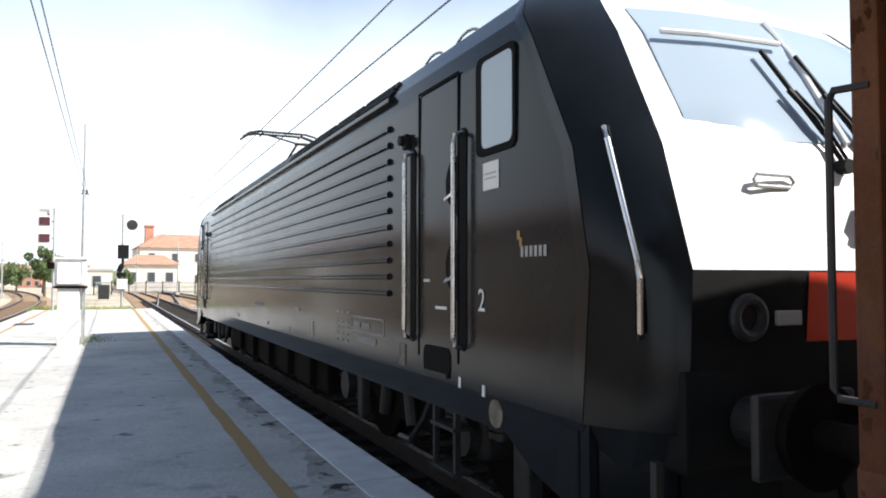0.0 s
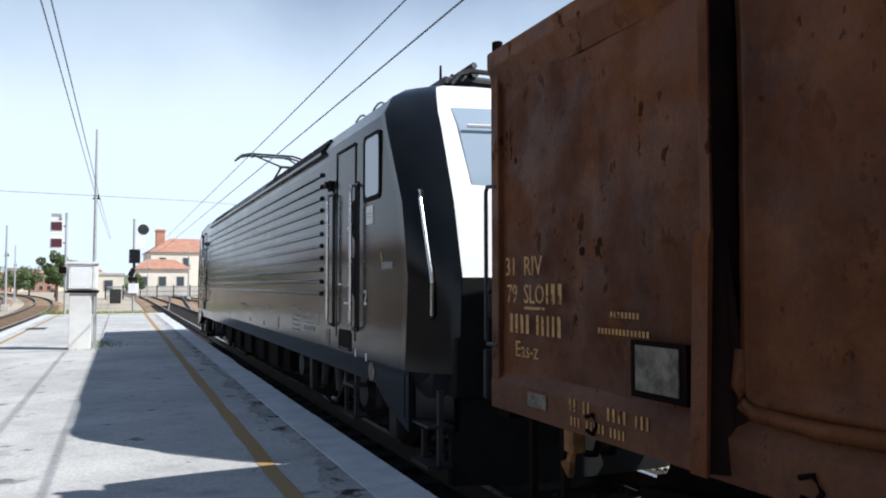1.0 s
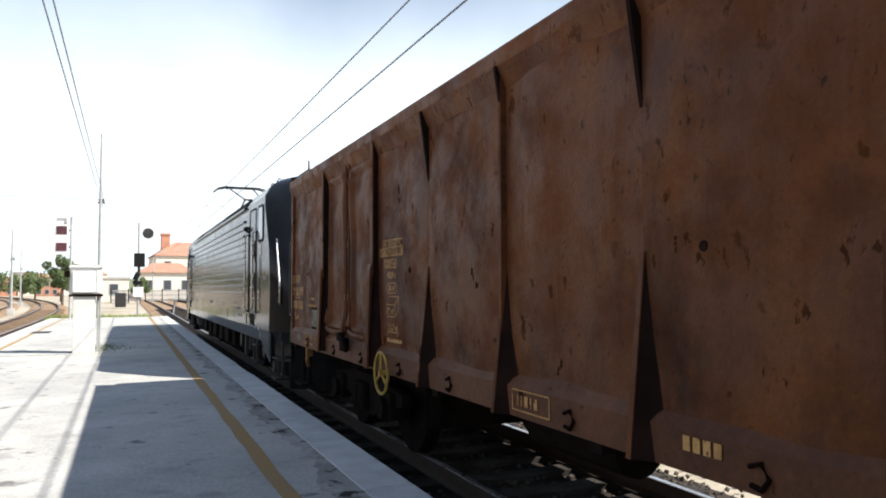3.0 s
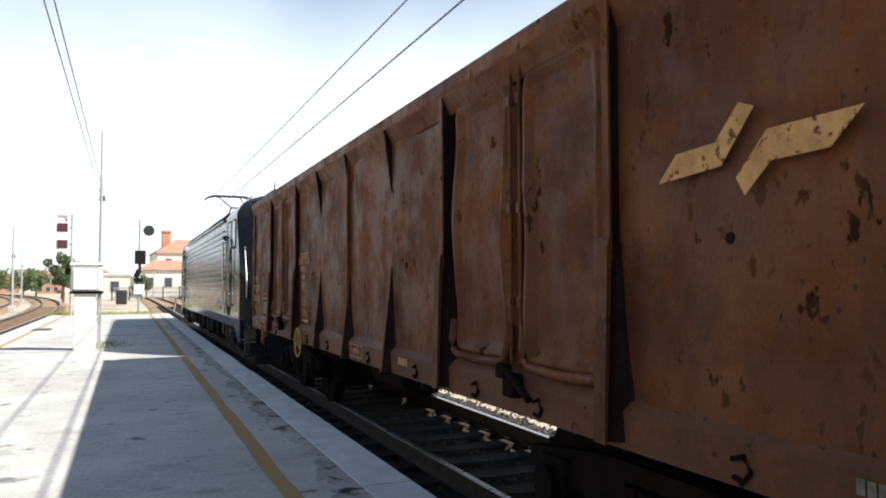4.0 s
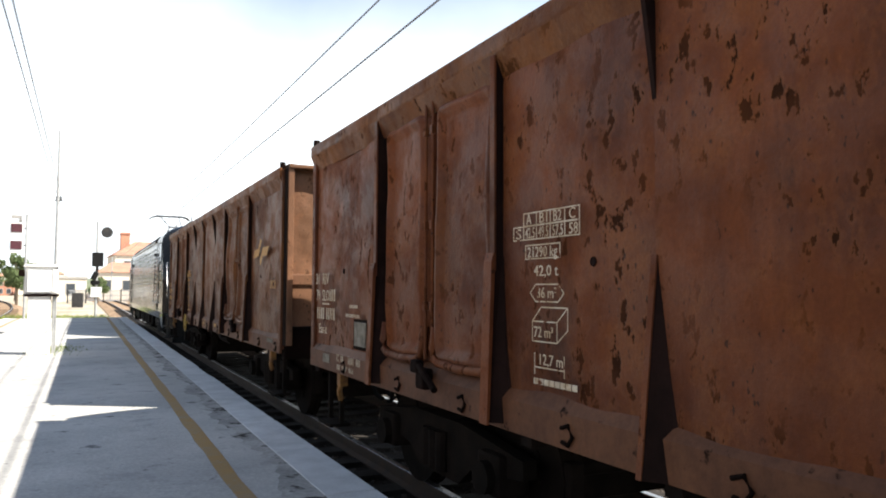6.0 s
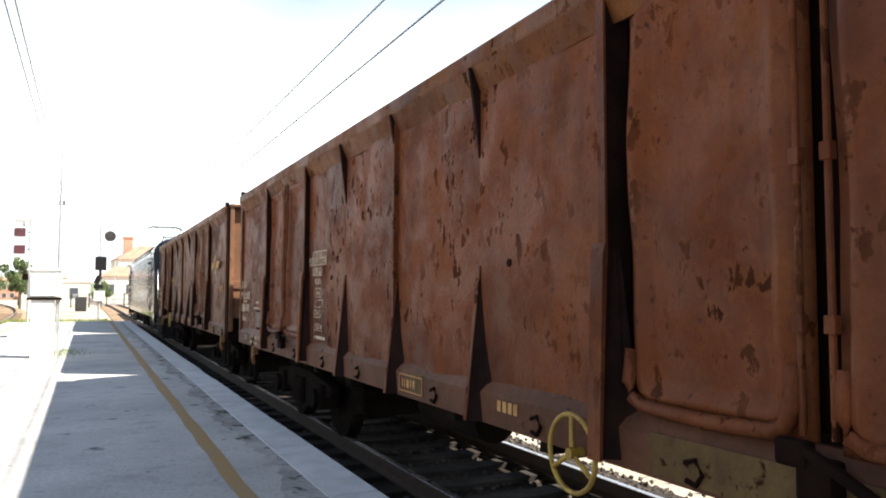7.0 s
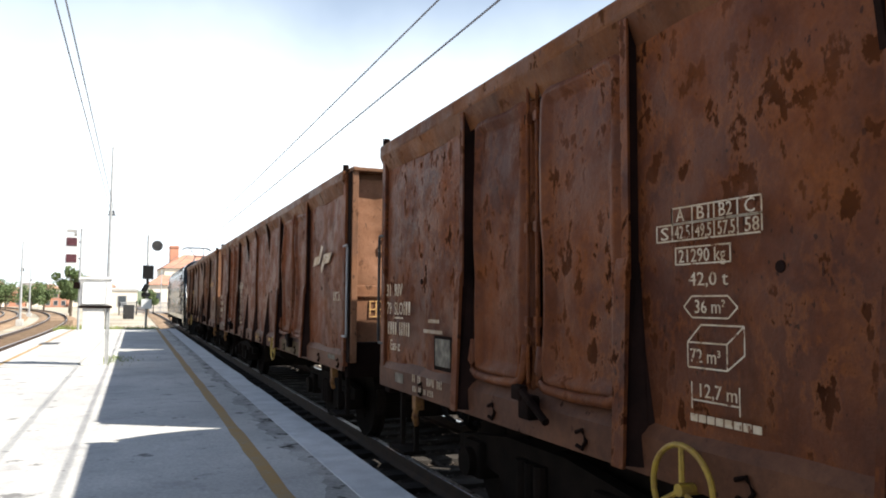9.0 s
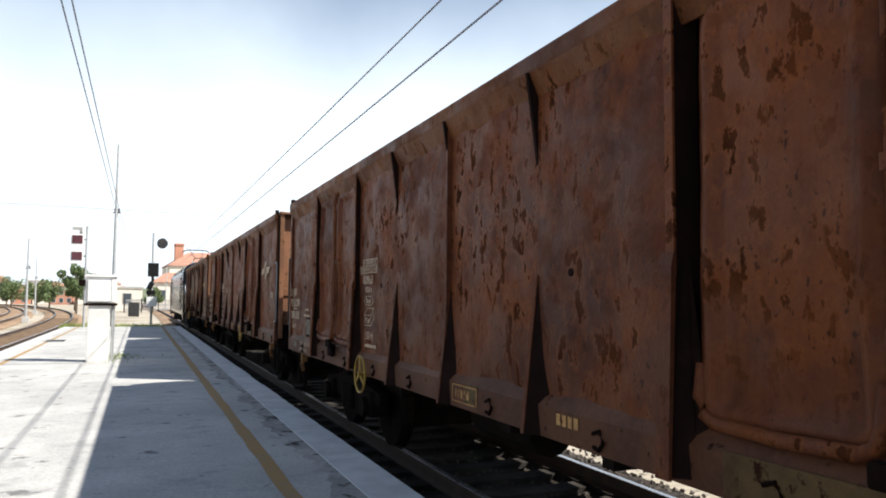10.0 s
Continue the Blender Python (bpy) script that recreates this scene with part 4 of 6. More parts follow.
    lettering("UIC St", 0.15, x, 12.40 if number == 2 else 12.32, 1.70, w, bright, width=0.30)
    bars([0.03] * 9, 0.05, -SHEET - 0.0405, 12.15, 1.03, w, "plate", 0.15)
    bars([0.012] * 2 + [0.035, 0.012, 0.035], 0.06, -SHEET - 0.0405, 6.5, 1.0, w, "letter_y", 0.5)
    bm = bmesh.new()
    outline_frame(bm, 6.44, 6.86, 0.968, 1.092, -SHEET - 0.0412, 0.008)
    part("marking_frame", bm, "letter_y", w)
    bars([0.04] * 4, 0.06, -SHEET - 0.0405, 7.9, 1.02, w, "letter_y", 0.3)
    if number != 1:
        bm = bmesh.new()
        box(bm, -SHEET - 0.0385, -SHEET - 0.03, -10.78, -9.15, 0.945, 1.115, 0.002)
        part("sill_patch", bm, "khaki", w, "khaki repaint patch on the sill")
        bm = bmesh.new()
        box(bm, -SHEET - 0.0395, -SHEET - 0.03, -6.86, -6.64, 0.965, 1.11, 0.002)
        part("sill_plate", bm, "khaki", w)
    # drain plugs: dark round spots on the side
    for uu, zz in ((0.95, 1.855), (4.62, 1.825), (8.0, 1.845), (11.62, 1.855)):
        bm = bmesh.new()
        out_x = -SHEET - sheet_depth(uu, zz, seed, bays) - 0.006
        rod(bm, (out_x, -uu, zz), (out_x + 0.03, -uu, zz), 0.022, 12, 0.034)
        part("plug", bm, "grime", w)
    return w


ROLLERS = []


def bogie_frame():
    bm = bmesh.new()
    prism(bm, [(-1.0, 0.5), (1.0, 0.5), (1.0, 0.72), (0.6, 0.82), (-0.6, 0.82), (-1.0, 0.72)], "y", -0.22, 0.22)
    return bm


def bogie_parts(b):
    bm = bmesh.new()
    for d in (-0.45, 0.45):
        box(bm, -0.62, 0.62, d - 0.30, d + 0.30, 0.16, 0.52, 0.03)
    part("brake_rigging", bm, "under", b)
    for s in (-1, 1):
        bm = bmesh.new()
        prism(bm, [(-1.25, 0.62), (-1.25, 0.5), (-0.55, 0.42), (-0.35, 0.28), (0.35, 0.28), (0.55, 0.42), (1.25, 0.5), (1.25, 0.62), (0.4, 0.72), (-0.4, 0.72)], "x", s * 1.0 - 0.05, s * 1.0 + 0.05)
        part("side_frame", bm, "under", b)
        for d in (-0.9, 0.9):
            bm = bmesh.new()
            box(bm, s * 1.0 - 0.11, s * 1.0 + 0.13, d - 0.15, d + 0.15, 0.34, 0.62, 0.03)
            rod(bm, (s * 1.0, d, 0.46), (s * 1.17, d, 0.46), 0.11, 14)
            part("axle_box", bm, "under", b)
        for d in (-0.12, 0.0, 0.12):
            bm = bmesh.new()
            rod(bm, (s * 1.07, d, 0.33), (s * 1.07, d, 0.62), 0.055, 10)
            part("coil_spring", bm, "under", b)
        for d in (-0.42, 0.42, -1.38, 1.38):
            bm = bmesh.new()
            box(bm, s * 0.76 - 0.05, s * 0.76 + 0.05, d - 0.04, d + 0.04, 0.32, 0.62, 0.01)
            part("brake_shoe", bm, "under", b)


def wheelset(r):
    bm = bmesh.new()
    rod(bm, (-1.0, 0, 0), (1.0, 0, 0), 0.075, 12)
    for s in (-1, 1):
        rod(bm, (s * 0.685, 0, 0), (s * 0.715, 0, 0), r + 0.03, 32)
        rod(bm, (s * 0.715, 0, 0), (s * 0.82, 0, 0), r, 32)
        for k in range(6):
            a = k * math.tau / 6
            rod(bm, (s * 0.80, 0.2 * math.cos(a), 0.2 * math.sin(a)), (s * 0.83, 0.2 * math.cos(a), 0.2 * math.sin(a)), 0.045, 8)
    return bm


# ---- electric locomotive ----
LMID = 10.2            # its middle, ahead of the first wagon's front corner
LEVELS = [  # z, half width of the side, y where the side ends, half width of the nose, y of the nose corner, y of the nose middle
    (0.80, 1.46, 1.55, 1.20, 1.12, 1.06),
    (1.00, 1.495, 1.45, 1.20, 1.06, 0.99),
    (1.74, 1.495, 1.38, 1.19, 1.03, 0.93),
    (2.36, 1.495, 1.52, 1.16, 1.26, 1.14),
    (3.05, 1.490, 1.92, 1.08, 1.70, 1.55),
    (3.21, 1.460, 2.06, 1.05, 1.84, 1.68),
    (3.41, 1.320, 2.26, 0.98, 2.04, 1.88),
    (3.54, 1.120, 2.46, 0.90, 2.24, 2.10),
    (3.64, 0.850, 2.72, 0.72, 2.50, 2.40),
]


def loco_ring(level):
    z, ws, ys, wn, yc, ym = level
    half = [(0, ym), (wn * 0.55, ym + (yc - ym) * 0.3), (wn, yc), (wn + (ws - wn) * 0.55, yc + (ys - yc) * 0.38), (ws, ys)]
    near_right = half
    near_left = [(-x, y) for x, y in reversed(half[1:])]
    far_right = [(x, 2 * LMID - y) for x, y in reversed(half)]
    far_left = [(-x, 2 * LMID - y) for x, y in half[1:]]
    return near_left, near_right, far_right, far_left, z


def loco_shell(kind, end=None):
    """Faces between the levels. Segments of the closed ring: 0-2 nose or chamfer."""
    bm = bmesh.new()
    rings = []
    for lv in LEVELS:
        a, b, c, d, z = loco_ring(lv)
        rings.append([bm.verts.new((x, y, z)) for x, y in a + b + c + d])
    n = len(rings[0])
    # ring order: near_left (4: side end .. nose), near_right (5: middle .. side end), far_right (5), far_left (4)
    nose = {2, 3, 4, 5, 11, 12, 13, 14}
    for i in range(len(rings) - 1):
        for k in range(n):
            isnose = k in nose
            z = LEVELS[i][0]
            want = {"body": not isnose, "nose": isnose and z >= 1.7, "apron": isnose and z < 1.7}[kind]
            if want and (end is None or (k > 8) == bool(end)):
                bm.faces.new((rings[i][k], rings[i][(k + 1) % n], rings[i + 1][(k + 1) % n], rings[i + 1][k]))
    if kind == "body":
        top = rings[-1]
        bm.faces.new(top)
        bm.faces.new(rings[0][::-1])
    loose = [v for v in bm.verts if not v.link_faces]
    bmesh.ops.delete(bm, geom=loose, context="VERTS")
    return bm


def nose_point(x, z):
    """y of the nose face at height z."""
    for a, b in zip(LEVELS, LEVELS[1:]):
        if a[0] <= z <= b[0]:
            k = (z - a[0]) / (b[0] - a[0])
            lv = [p + (q - p) * k for p, q in zip(a, b)]
            t = abs(x) / lv[3]
            return lv[5] + (lv[4] - lv[5]) * (t * 0.3 / 0.55 if t < 0.55 else 0.3 + 0.7 * (t - 0.55) / 0.45)
    return LEVELS[-1][5]


def locomotive():
    L = empty("locomotive", "black and anthracite electric locomotive with a white and red cab front", "locomotive")
    SX = -1.497
    part("body_shell", loco_shell("body"), "grey_paint", L)
    for end in (0, 1):
        part("cab_front", loco_shell("nose", end), "white_paint", L, "white cab front")
        part("front_apron", loco_shell("apron", end), "signal_black", L, "black lower cab front")
    # darker corner panels of the cabs and the skirt below them
    for far in (0, 1):
        def Y(y):
            return 2 * LMID - y if far else y
        for s in (-1, 1):
            bm = bmesh.new()
            rows = []
            for z, ws, ys, wn, yc, ym in LEVELS[1:]:
                A, B = Vector((ws, ys)), Vector((wn, yc))
                C = 2 * Vector((wn + (ws - wn) * 0.55, yc + (ys - yc) * 0.38)) - (A + B) / 2
                row = [bm.verts.new((s * (ws + 0.008), Y(ys + 0.10), z)), bm.verts.new((s * (ws + 0.010), Y(ys), z))]
                for k in range(9):
                    t = k / 8
                    q = A * (1 - t) ** 2 + C * 2 * t * (1 - t) + B * t * t
                    row.append(bm.verts.new((s * (q.x + 0.012), Y(q.y - 0.012), z)))
                rows.append(row)
            for a, b in zip(rows, rows[1:]):
                for k in range(10):
                    if k != 1:
                        bm.faces.new((a[k], a[k + 1], b[k + 1], b[k]))
            part("corner_panel", bm, "black_paint", L, "glossy black cab corner panel", smooth=True)
            bm = bmesh.new()
            prism(bm, [(Y(1.42), 1.18), (Y(1.42), 0.52), (Y(1.95), 0.66), (Y(2.35), 0.86), (Y(2.35), 1.0), (Y(1.42), 1.0)], "x", s * 1.44, s * 1.485)
            part("skirt", bm, "grey_paint", L)
            bm = bmesh.new()
            prism(bm, [(s * 1.45, Y(1.46)), (s * 1.22, Y(1.12)), (s * 1.16, Y(1.16)), (s * 1.40, Y(1.50))], "z", 0.55, 1.30)
            part("corner_skirt", bm, "black_paint", L)
            bm = bmesh.new()
            base = [(s * 1.36, Y(1.46), 2.45), (s * 1.40, Y(1.40), 2.44), (s * 1.405, Y(1.37), 2.38), (s * 1.40, Y(1.16), 1.78), (s * 1.40, Y(1.14), 1.70), (s * 1.40, Y(1.14), 1.45), (s * 1.36, Y(1.20), 1.41)]
            tube(bm, base, 0.014)
            part("corner_grab_rail", bm, "steel", L, "polished steel grab rail")
            bm = bmesh.new()
            tube(bm, [(s * (q[0] * s - 0.035), q[1] + (0.035 if not far else -0.035), q[2]) for q in base[1:-1]], 0.030, 8)
            part("grab_rail_slot", bm, "rubber", L)
            # buffers
            bm = bmesh.new()
            rod(bm, (s * 0.875, Y(1.25), 1.04), (s * 0.875, Y(0.85), 1.04), 0.12, 18)
            rod(bm, (s * 0.875, Y(0.85), 1.04), (s * 0.875, Y(0.72), 1.04), 0.085, 18)
            box(bm, s * 0.875 - 0.29, s * 0.875 + 0.29, Y(0.745), Y(0.695), 0.86, 1.22, 0.02)
            part("buffer", bm, "dark_steel", L, "dark rectangular buffer")
            # lamps
            bm = bmesh.new()
            yy = nose_point(0.86, 1.5)
            ring(bm, (s * 0.92, Y(yy - 0.03), 1.52), 0.085, 0.028, "y", 24, 8)
            rod(bm, (s * 0.92, Y(yy), 1.52), (s * 0.92, Y(yy - 0.02), 1.52), 0.07, 20)
            part("headlamp", bm, "dark_steel", L)
            bm = bmesh.new()
            box(bm, s * 0.60, s * 0.75, Y(yy - 0.05), Y(yy - 0.02), 1.48, 1.55, 0.008)
            part("tail_lamp", bm, "grey_mark", L)
        # windscreen
        bm = bmesh.new()
        rows = []
        for j in range(9):
            z = 2.42 + j * 0.105
            row = []
            for i in range(13):
                x = -0.98 + 1.96 * i / 12
                x *= 1 - 0.06 * j / 8
                row.append(bm.verts.new((x, Y(nose_point(x, z) - 0.012), z - (0.10 * abs(x) ** 2 if j == 0 else 0))))
            rows.append(row)
        for a, b in zip(rows, rows[1:]):
            for k in range(12):
                bm.faces.new((a[k], a[k + 1], b[k + 1], b[k]))
        ws = part("windscreen", bm, "glass", L, "curved two-pane windscreen reflecting the sky", smooth=True)
        bm = bmesh.new()
        tube(bm, [(0, Y(nose_point(0, z) - 0.02), z) for z in (2.42, 2.6, 2.8, 3.0, 3.25)], 0.02, 6)
        part("centre_pillar", bm, "white_paint", ws)
        # white tube drawn in for a strip of reflected light on the glass
        bm = bmesh.new()
        tube(bm, [(x, Y(nose_point(x, 3.0) - 0.028), 3.05) for x in (-0.88, -0.6, -0.3, -0.1)], 0.016, 6)
        part("sun_strip", bm, "white_mark", ws)
        for x0, d in ((-0.12, -0.20), (0.12, -0.16)):
            bm = bmesh.new()
            p = [(x0, Y(nose_point(x0, 2.30) - 0.05), 2.28), (x0 + d * 0.4, Y(nose_point(x0, 2.55) - 0.07), 2.55), (x0 + d * 0.7, Y(nose_point(x0, 2.72) - 0.06), 2.72)]
            tube(bm, p, 0.014, 6)
            tube(bm, [(q[0] + 0.05, q[1], q[2]) for q in p], 0.010, 6)
            tube(bm, [(x0 + d * 0.7 - 0.02, Y(nose_point(x0, 2.98) - 0.05), 2.98), (x0 + d * 0.7 + 0.09, Y(nose_point(x0, 2.46) - 0.05), 2.46)], 0.014, 6)
            rod(bm, (x0, Y(nose_point(x0, 2.28)), 2.28), (x0, Y(nose_point(x0, 2.28) - 0.07), 2.28), 0.04, 10)
            part("windscreen_wiper", bm, "signal_black", L, "black pantograph wiper")
        for x0 in (-0.62, 0.55):
            bm = bmesh.new()
            tube(bm, [(x0 + a, Y(nose_point(x0, 2.2) - 0.03), 2.18 + b) for a, b in ((-0.13, 0), (-0.11, 0.03), (0.11, 0.03), (0.14, 0), (0.11, -0.03), (-0.11, -0.03), (-0.13, 0))], 0.010, 6)
            part("nose_grab_iron", bm, "galv", L)
        bm = bmesh.new()
        box(bm, -0.10, 0.02, Y(nose_point(0, 2.0) - 0.10), Y(nose_point(0, 2.0)), 1.98, 2.10, 0.01)
        rod(bm, (-0.04, Y(nose_point(0, 2.0) - 0.14), 2.06), (-0.04, Y(nose_point(0, 2.0)), 2.06), 0.03)
        part("cable_socket", bm, "plate", L)
        bm = bmesh.new()
        n = 10
        rows = [[bm.verts.new((-0.55 + 1.1 * i / n, Y(nose_point(-0.55 + 1.1 * i / n, z) - 0.006), z)) for i in range(n + 1)] for z in (1.40, 1.55, 1.73)]
        for a, b in zip(rows, rows[1:]):
            for k in range(n):
                bm.faces.new((a[k], a[k + 1], b[k + 1], b[k]))
        part("red_band", bm, "red_paint", L, "bright red front band")
        bm = bmesh.new()
        box(bm, -1.25, 1.25, Y(1.02), Y(1.30), 0.82, 1.28, 0.02)
        part("buffer_beam", bm, "signal_black", L)
        bm = bmesh.new()
        prism(bm, [(-1.22, Y(1.18)), (-0.7, Y(1.0)), (0.7, Y(1.0)), (1.22, Y(1.18)), (1.22, Y(1.24)), (-1.22, Y(1.24))], "z", 0.13, 0.86)
        part("snow_plough", bm, "signal_black", L, "black rail guard plate")
        for s in (-1, 1):
            bm = bmesh.new()
            box(bm, s * 1.478, s * 1.489, Y(1.50), Y(1.515), 0.62, 1.30)
            part("panel_seam", bm, "rubber", L)
        bm = bmesh.new()
        box(bm, -0.1, 0.1, Y(0.7), Y(1.1), 0.92, 1.1, 0.03)
        for xx in (-0.45, -0.3, 0.3, 0.45):
            tube(bm, [(xx, Y(1.05), 0.98), (xx, Y(0.92), 0.85), (xx, Y(0.86), 0.6), (xx, Y(0.95), 0.45)], 0.028, 6)
        part("coupling", bm, "signal_black", L)
        for s in (-1, 1):
            bm = bmesh.new()
            for yy in (1.10, 1.42):
                box(bm, s * 1.35 - 0.02, s * 1.35 + 0.02, Y(yy) - 0.02, Y(yy) + 0.02, 0.30, 0.88)
            box(bm, s * 1.25, s * 1.46, Y(1.08), Y(1.44), 0.29, 0.32, 0.005)
            box(bm, s * 1.25, s * 1.46, Y(1.08), Y(1.44), 0.60, 0.62, 0.005)
            part("shunter_step", bm, "dark_steel", L)
        # side door, window, rails, one cab each end, side towards the platform
        bm = bmesh.new()
        for a, b, c, d in ((2.86, 2.875, 1.14, 3.08), (3.545, 3.56, 1.14, 3.08), (2.86, 3.56, 3.07, 3.085)):
            box(bm, SX - 0.004, SX + 0.004, Y(a), Y(b), c, d)
        door = part("cab_door", bm, "rubber", L, "black door seal")
        for u in (3.67, 2.79):
            bm = bmesh.new()
            tube(bm, [(SX, Y(u), 2.66), (SX - 0.06, Y(u), 2.64), (SX - 0.07, Y(u), 2.58), (SX - 0.07, Y(u), 1.32), (SX - 0.06, Y(u), 1.27), (SX, Y(u), 1.25)], 0.017, 10)
            part("door_handrail", bm, "steel", L, "polished steel handrail")
            bm = bmesh.new()
            prism(bm, [(Y(u) + a, 1.96 + b) for a, b in round_rect(0.105, 1.46, 0.05)], "x", SX - 0.003, SX + 0.01)
            part("handrail_recess", bm, "rubber", L)
        for z in (2.32, 1.76):
            bm = bmesh.new()
            k = -1 if far else 1
            pts = [(Y(2.86), z - 0.22), (Y(2.86), z + 0.20)] + [(Y(2.86) + k * 0.20 * math.sin(radians(a)), z + 0.02 + 0.19 * math.cos(radians(a))) for a in range(30, 160, 25)]
            prism(bm, pts, "x", SX - 0.005, SX + 0.01)
            part("handle_recess", bm, "rubber", L)
            bm = bmesh.new()
            tube(bm, [(SX - 0.02, Y(2.89), z - 0.04), (SX - 0.02, Y(2.95), z - 0.06), (SX - 0.02, Y(3.03), z - 0.08)], 0.014, 6)
            part("door_handle", bm, "steel", L)
        bm = bmesh.new()
        prism(bm, [(Y(2.34) + a, 2.765 + b) for a, b in round_rect(0.50, 0.62, 0.06)], "x", SX - 0.008, SX + 0.01)
        win = part("cab_side_window", bm, "rubber", L, "cab side window with a black seal")
        bm = bmesh.new()
        prism(bm, [(Y(2.31) + a, 2.765 + b) for a, b in round_rect(0.38, 0.54, 0.05)], "x", SX - 0.013, SX - 0.006)
        part("pane", bm, "glass", win)
        bm = bmesh.new()
        prism(bm, [(Y(3.22) + a, 1.13 + b) for a, b in round_rect(0.46, 0.20, 0.06)], "x", SX - 0.005, SX + 0.01)
        part("step_recess", bm, "rubber", L)
        bm = bmesh.new()
        box(bm, SX - 0.02, SX + 0.03, Y(3.40), Y(3.02), 1.025, 1.055, 0.006)
        part("step_lip", bm, "dark_steel", L)
        bm = bmesh.new()
        box(bm, SX - 0.035, SX, Y(3.77) - 0.03, Y(3.77) + 0.05, 2.70, 2.82, 0.01)
        rod(bm, (SX - 0.01, Y(3.79), 2.77), (SX - 0.07, Y(3.79), 2.77), 0.04, 12)
        part("side_camera", bm, "signal_black", L)
        bm = bmesh.new()
        rod(bm, (SX + 0.06, Y(2.36), 0.90), (SX + 0.005, Y(2.36), 0.90), 0.085, 16)
        part("air_valve", bm, "plate", L)
        bm = bmesh.new()
        for yy in (3.05, 3.40):
            box(bm, -1.44, -1.40, Y(yy) - 0.018, Y(yy) + 0.018, 0.36, 1.0)
        for zz in (0.36, 0.66, 0.9):
            box(bm, -1.46, -1.30, Y(3.03), Y(3.42), zz, zz + 0.025, 0.004)
        part("access_steps", bm, "dark_steel", L)
        if not far:
            bm = bmesh.new()
            box(bm, SX - 0.004, SX + 0.002, 2.30, 2.50, 2.24, 2.41, 0.001)
            part("notice_plate", bm, "white_mark", L, "white notice plate")
            bars([0.15], 0.008, SX - 0.006, -2.475, 2.335, L, "grey_mark")
            bars([0.15], 0.008, SX - 0.006, -2.475, 2.305, L, "grey_mark")
            lettering("2", 0.20, SX - 0.004, -2.57, 1.50, L, "white_mark")
            for uu, zz in ((2.07, 1.94), (2.045, 1.90)):
                bm = bmesh.new()
                box(bm, SX - 0.003, SX, uu - 0.018, uu + 0.012, zz - 0.02, zz + 0.03)
                part("emblem_mark", bm, "wheel_y", L)
            bars([0.03] * 6, 0.06, SX - 0.003, -2.04, 1.82, L, "grey_mark", 0.3)
            bm = bmesh.new()
            box(bm, SX - 0.004, SX, 3.82, 3.95, 1.03, 1.20)
            part("inspection_plate", bm, "plate", L)
            bm = bmesh.new()
            for yy, zz in ((2.84, 0.99), (2.50, 0.98)):
                box(bm, SX - 0.003, SX, yy - 0.018, yy + 0.018, zz, zz + 0.07)
            part("jacking_mark", bm, "white_mark", L)
            bars([0.035] * 4 + [-0.02] + [0.03] * 5, 0.05, SX - 0.003, -5.15, 1.26, L, "grey_mark", 0.3)
            bars([0.04] * 10, 0.055, SX - 0.003, -5.05, 1.13, L, "grey_mark", 0.25)
            bm = bmesh.new()
            outline_frame(bm, -5.25, -4.32, 1.22, 1.36, SX - 0.002, 0.010)
            part("marking_frame", bm, "grey_mark", L)
            for c in range(3):
                bars([0.05] * 2, 0.022, SX - 0.003, -(5.75 - c * 0.17), 1.37, L, "grey_mark")
                for r in range(4):
                    bars([0.03] * 2, 0.02, SX - 0.003, -(5.75 - c * 0.17), 1.10 + r * 0.06, L, "grey_mark")
            bars([0.04, -0.01] + [0.04] * 10, 0.06, SX - 0.003, -10.4, 1.30, L, "grey_mark", 0.3)
            bars([0.07] * 3, 0.04, SX - 0.003, -7.6, 1.32, L, "grey_mark", 0.4)
            bm = bmesh.new()
            for yy in (6.7, 9.3, 7.9, 12.0):
                box(bm, SX - 0.003, SX, yy - 0.03, yy + 0.03, 1.05, 1.11 + (0.12 if yy == 6.7 else 0))
            part("jacking_mark", bm, "grey_mark", L)
            bars([0.03, 0.03, 0.03], 0.02, SX - 0.003, -3.45, 1.68, L, "white_mark", 0.4)
            bm = bmesh.new()
            box(bm, SX - 0.003, SX, 3.05, 3.24, 1.49, 1.51)
            part("door_mark", bm, "white_mark", L)
    # pressed horizontal ribs of the engine room
    for k in range(11):
        z = 1.585 + k * 0.1355
        for s in (-1, 1):
            bm = bmesh.new()
            x = s * 1.496
            prism(bm, [(x, z - 0.022), (x + s * 0.022, z - 0.012), (x + s * 0.022, z + 0.002), (x, z + 0.022)], "y", 4.22, 2 * LMID - 4.22)
            prism(bm, [(x, z - 0.03), (x + s * 0.026, z - 0.02), (x + s * 0.026, z + 0.012), (x, z + 0.03)], "y", 4.19, 4.22)
            part("body_rib", bm, "grey_paint", L)
    # gutter, roof grilles, roof equipment
    for s in (-1, 1):
        bm = bmesh.new()
        prism(bm, [(s * 1.47, 3.17), (s * 1.51, 3.17), (s * 1.51, 3.205), (s * 1.455, 3.225)], "y", 4.2, 2 * LMID - 4.2)
        part("gutter", bm, "black_paint", L)
        for i in range(12):
            y0 = 4.30 + i * 0.98
            bm = bmesh.new()
            a, b = Vector((s * 1.452, 0, 3.245)), Vector((s * 1.335, 0, 3.400))
            nrm = Vector((s * 0.85, 0, 0.52)) * 0.014
            for k in range(2):
                p, q = a + (b - a) * (0.5 * k + 0.04), a + (b - a) * (0.5 * k + 0.44)
                vs = [bm.verts.new((v.x, yy, v.z)) for v, yy in ((p + nrm, y0 + 0.05), (p + nrm, y0 + 0.92), (q + nrm, y0 + 0.92), (q + nrm, y0 + 0.05))]
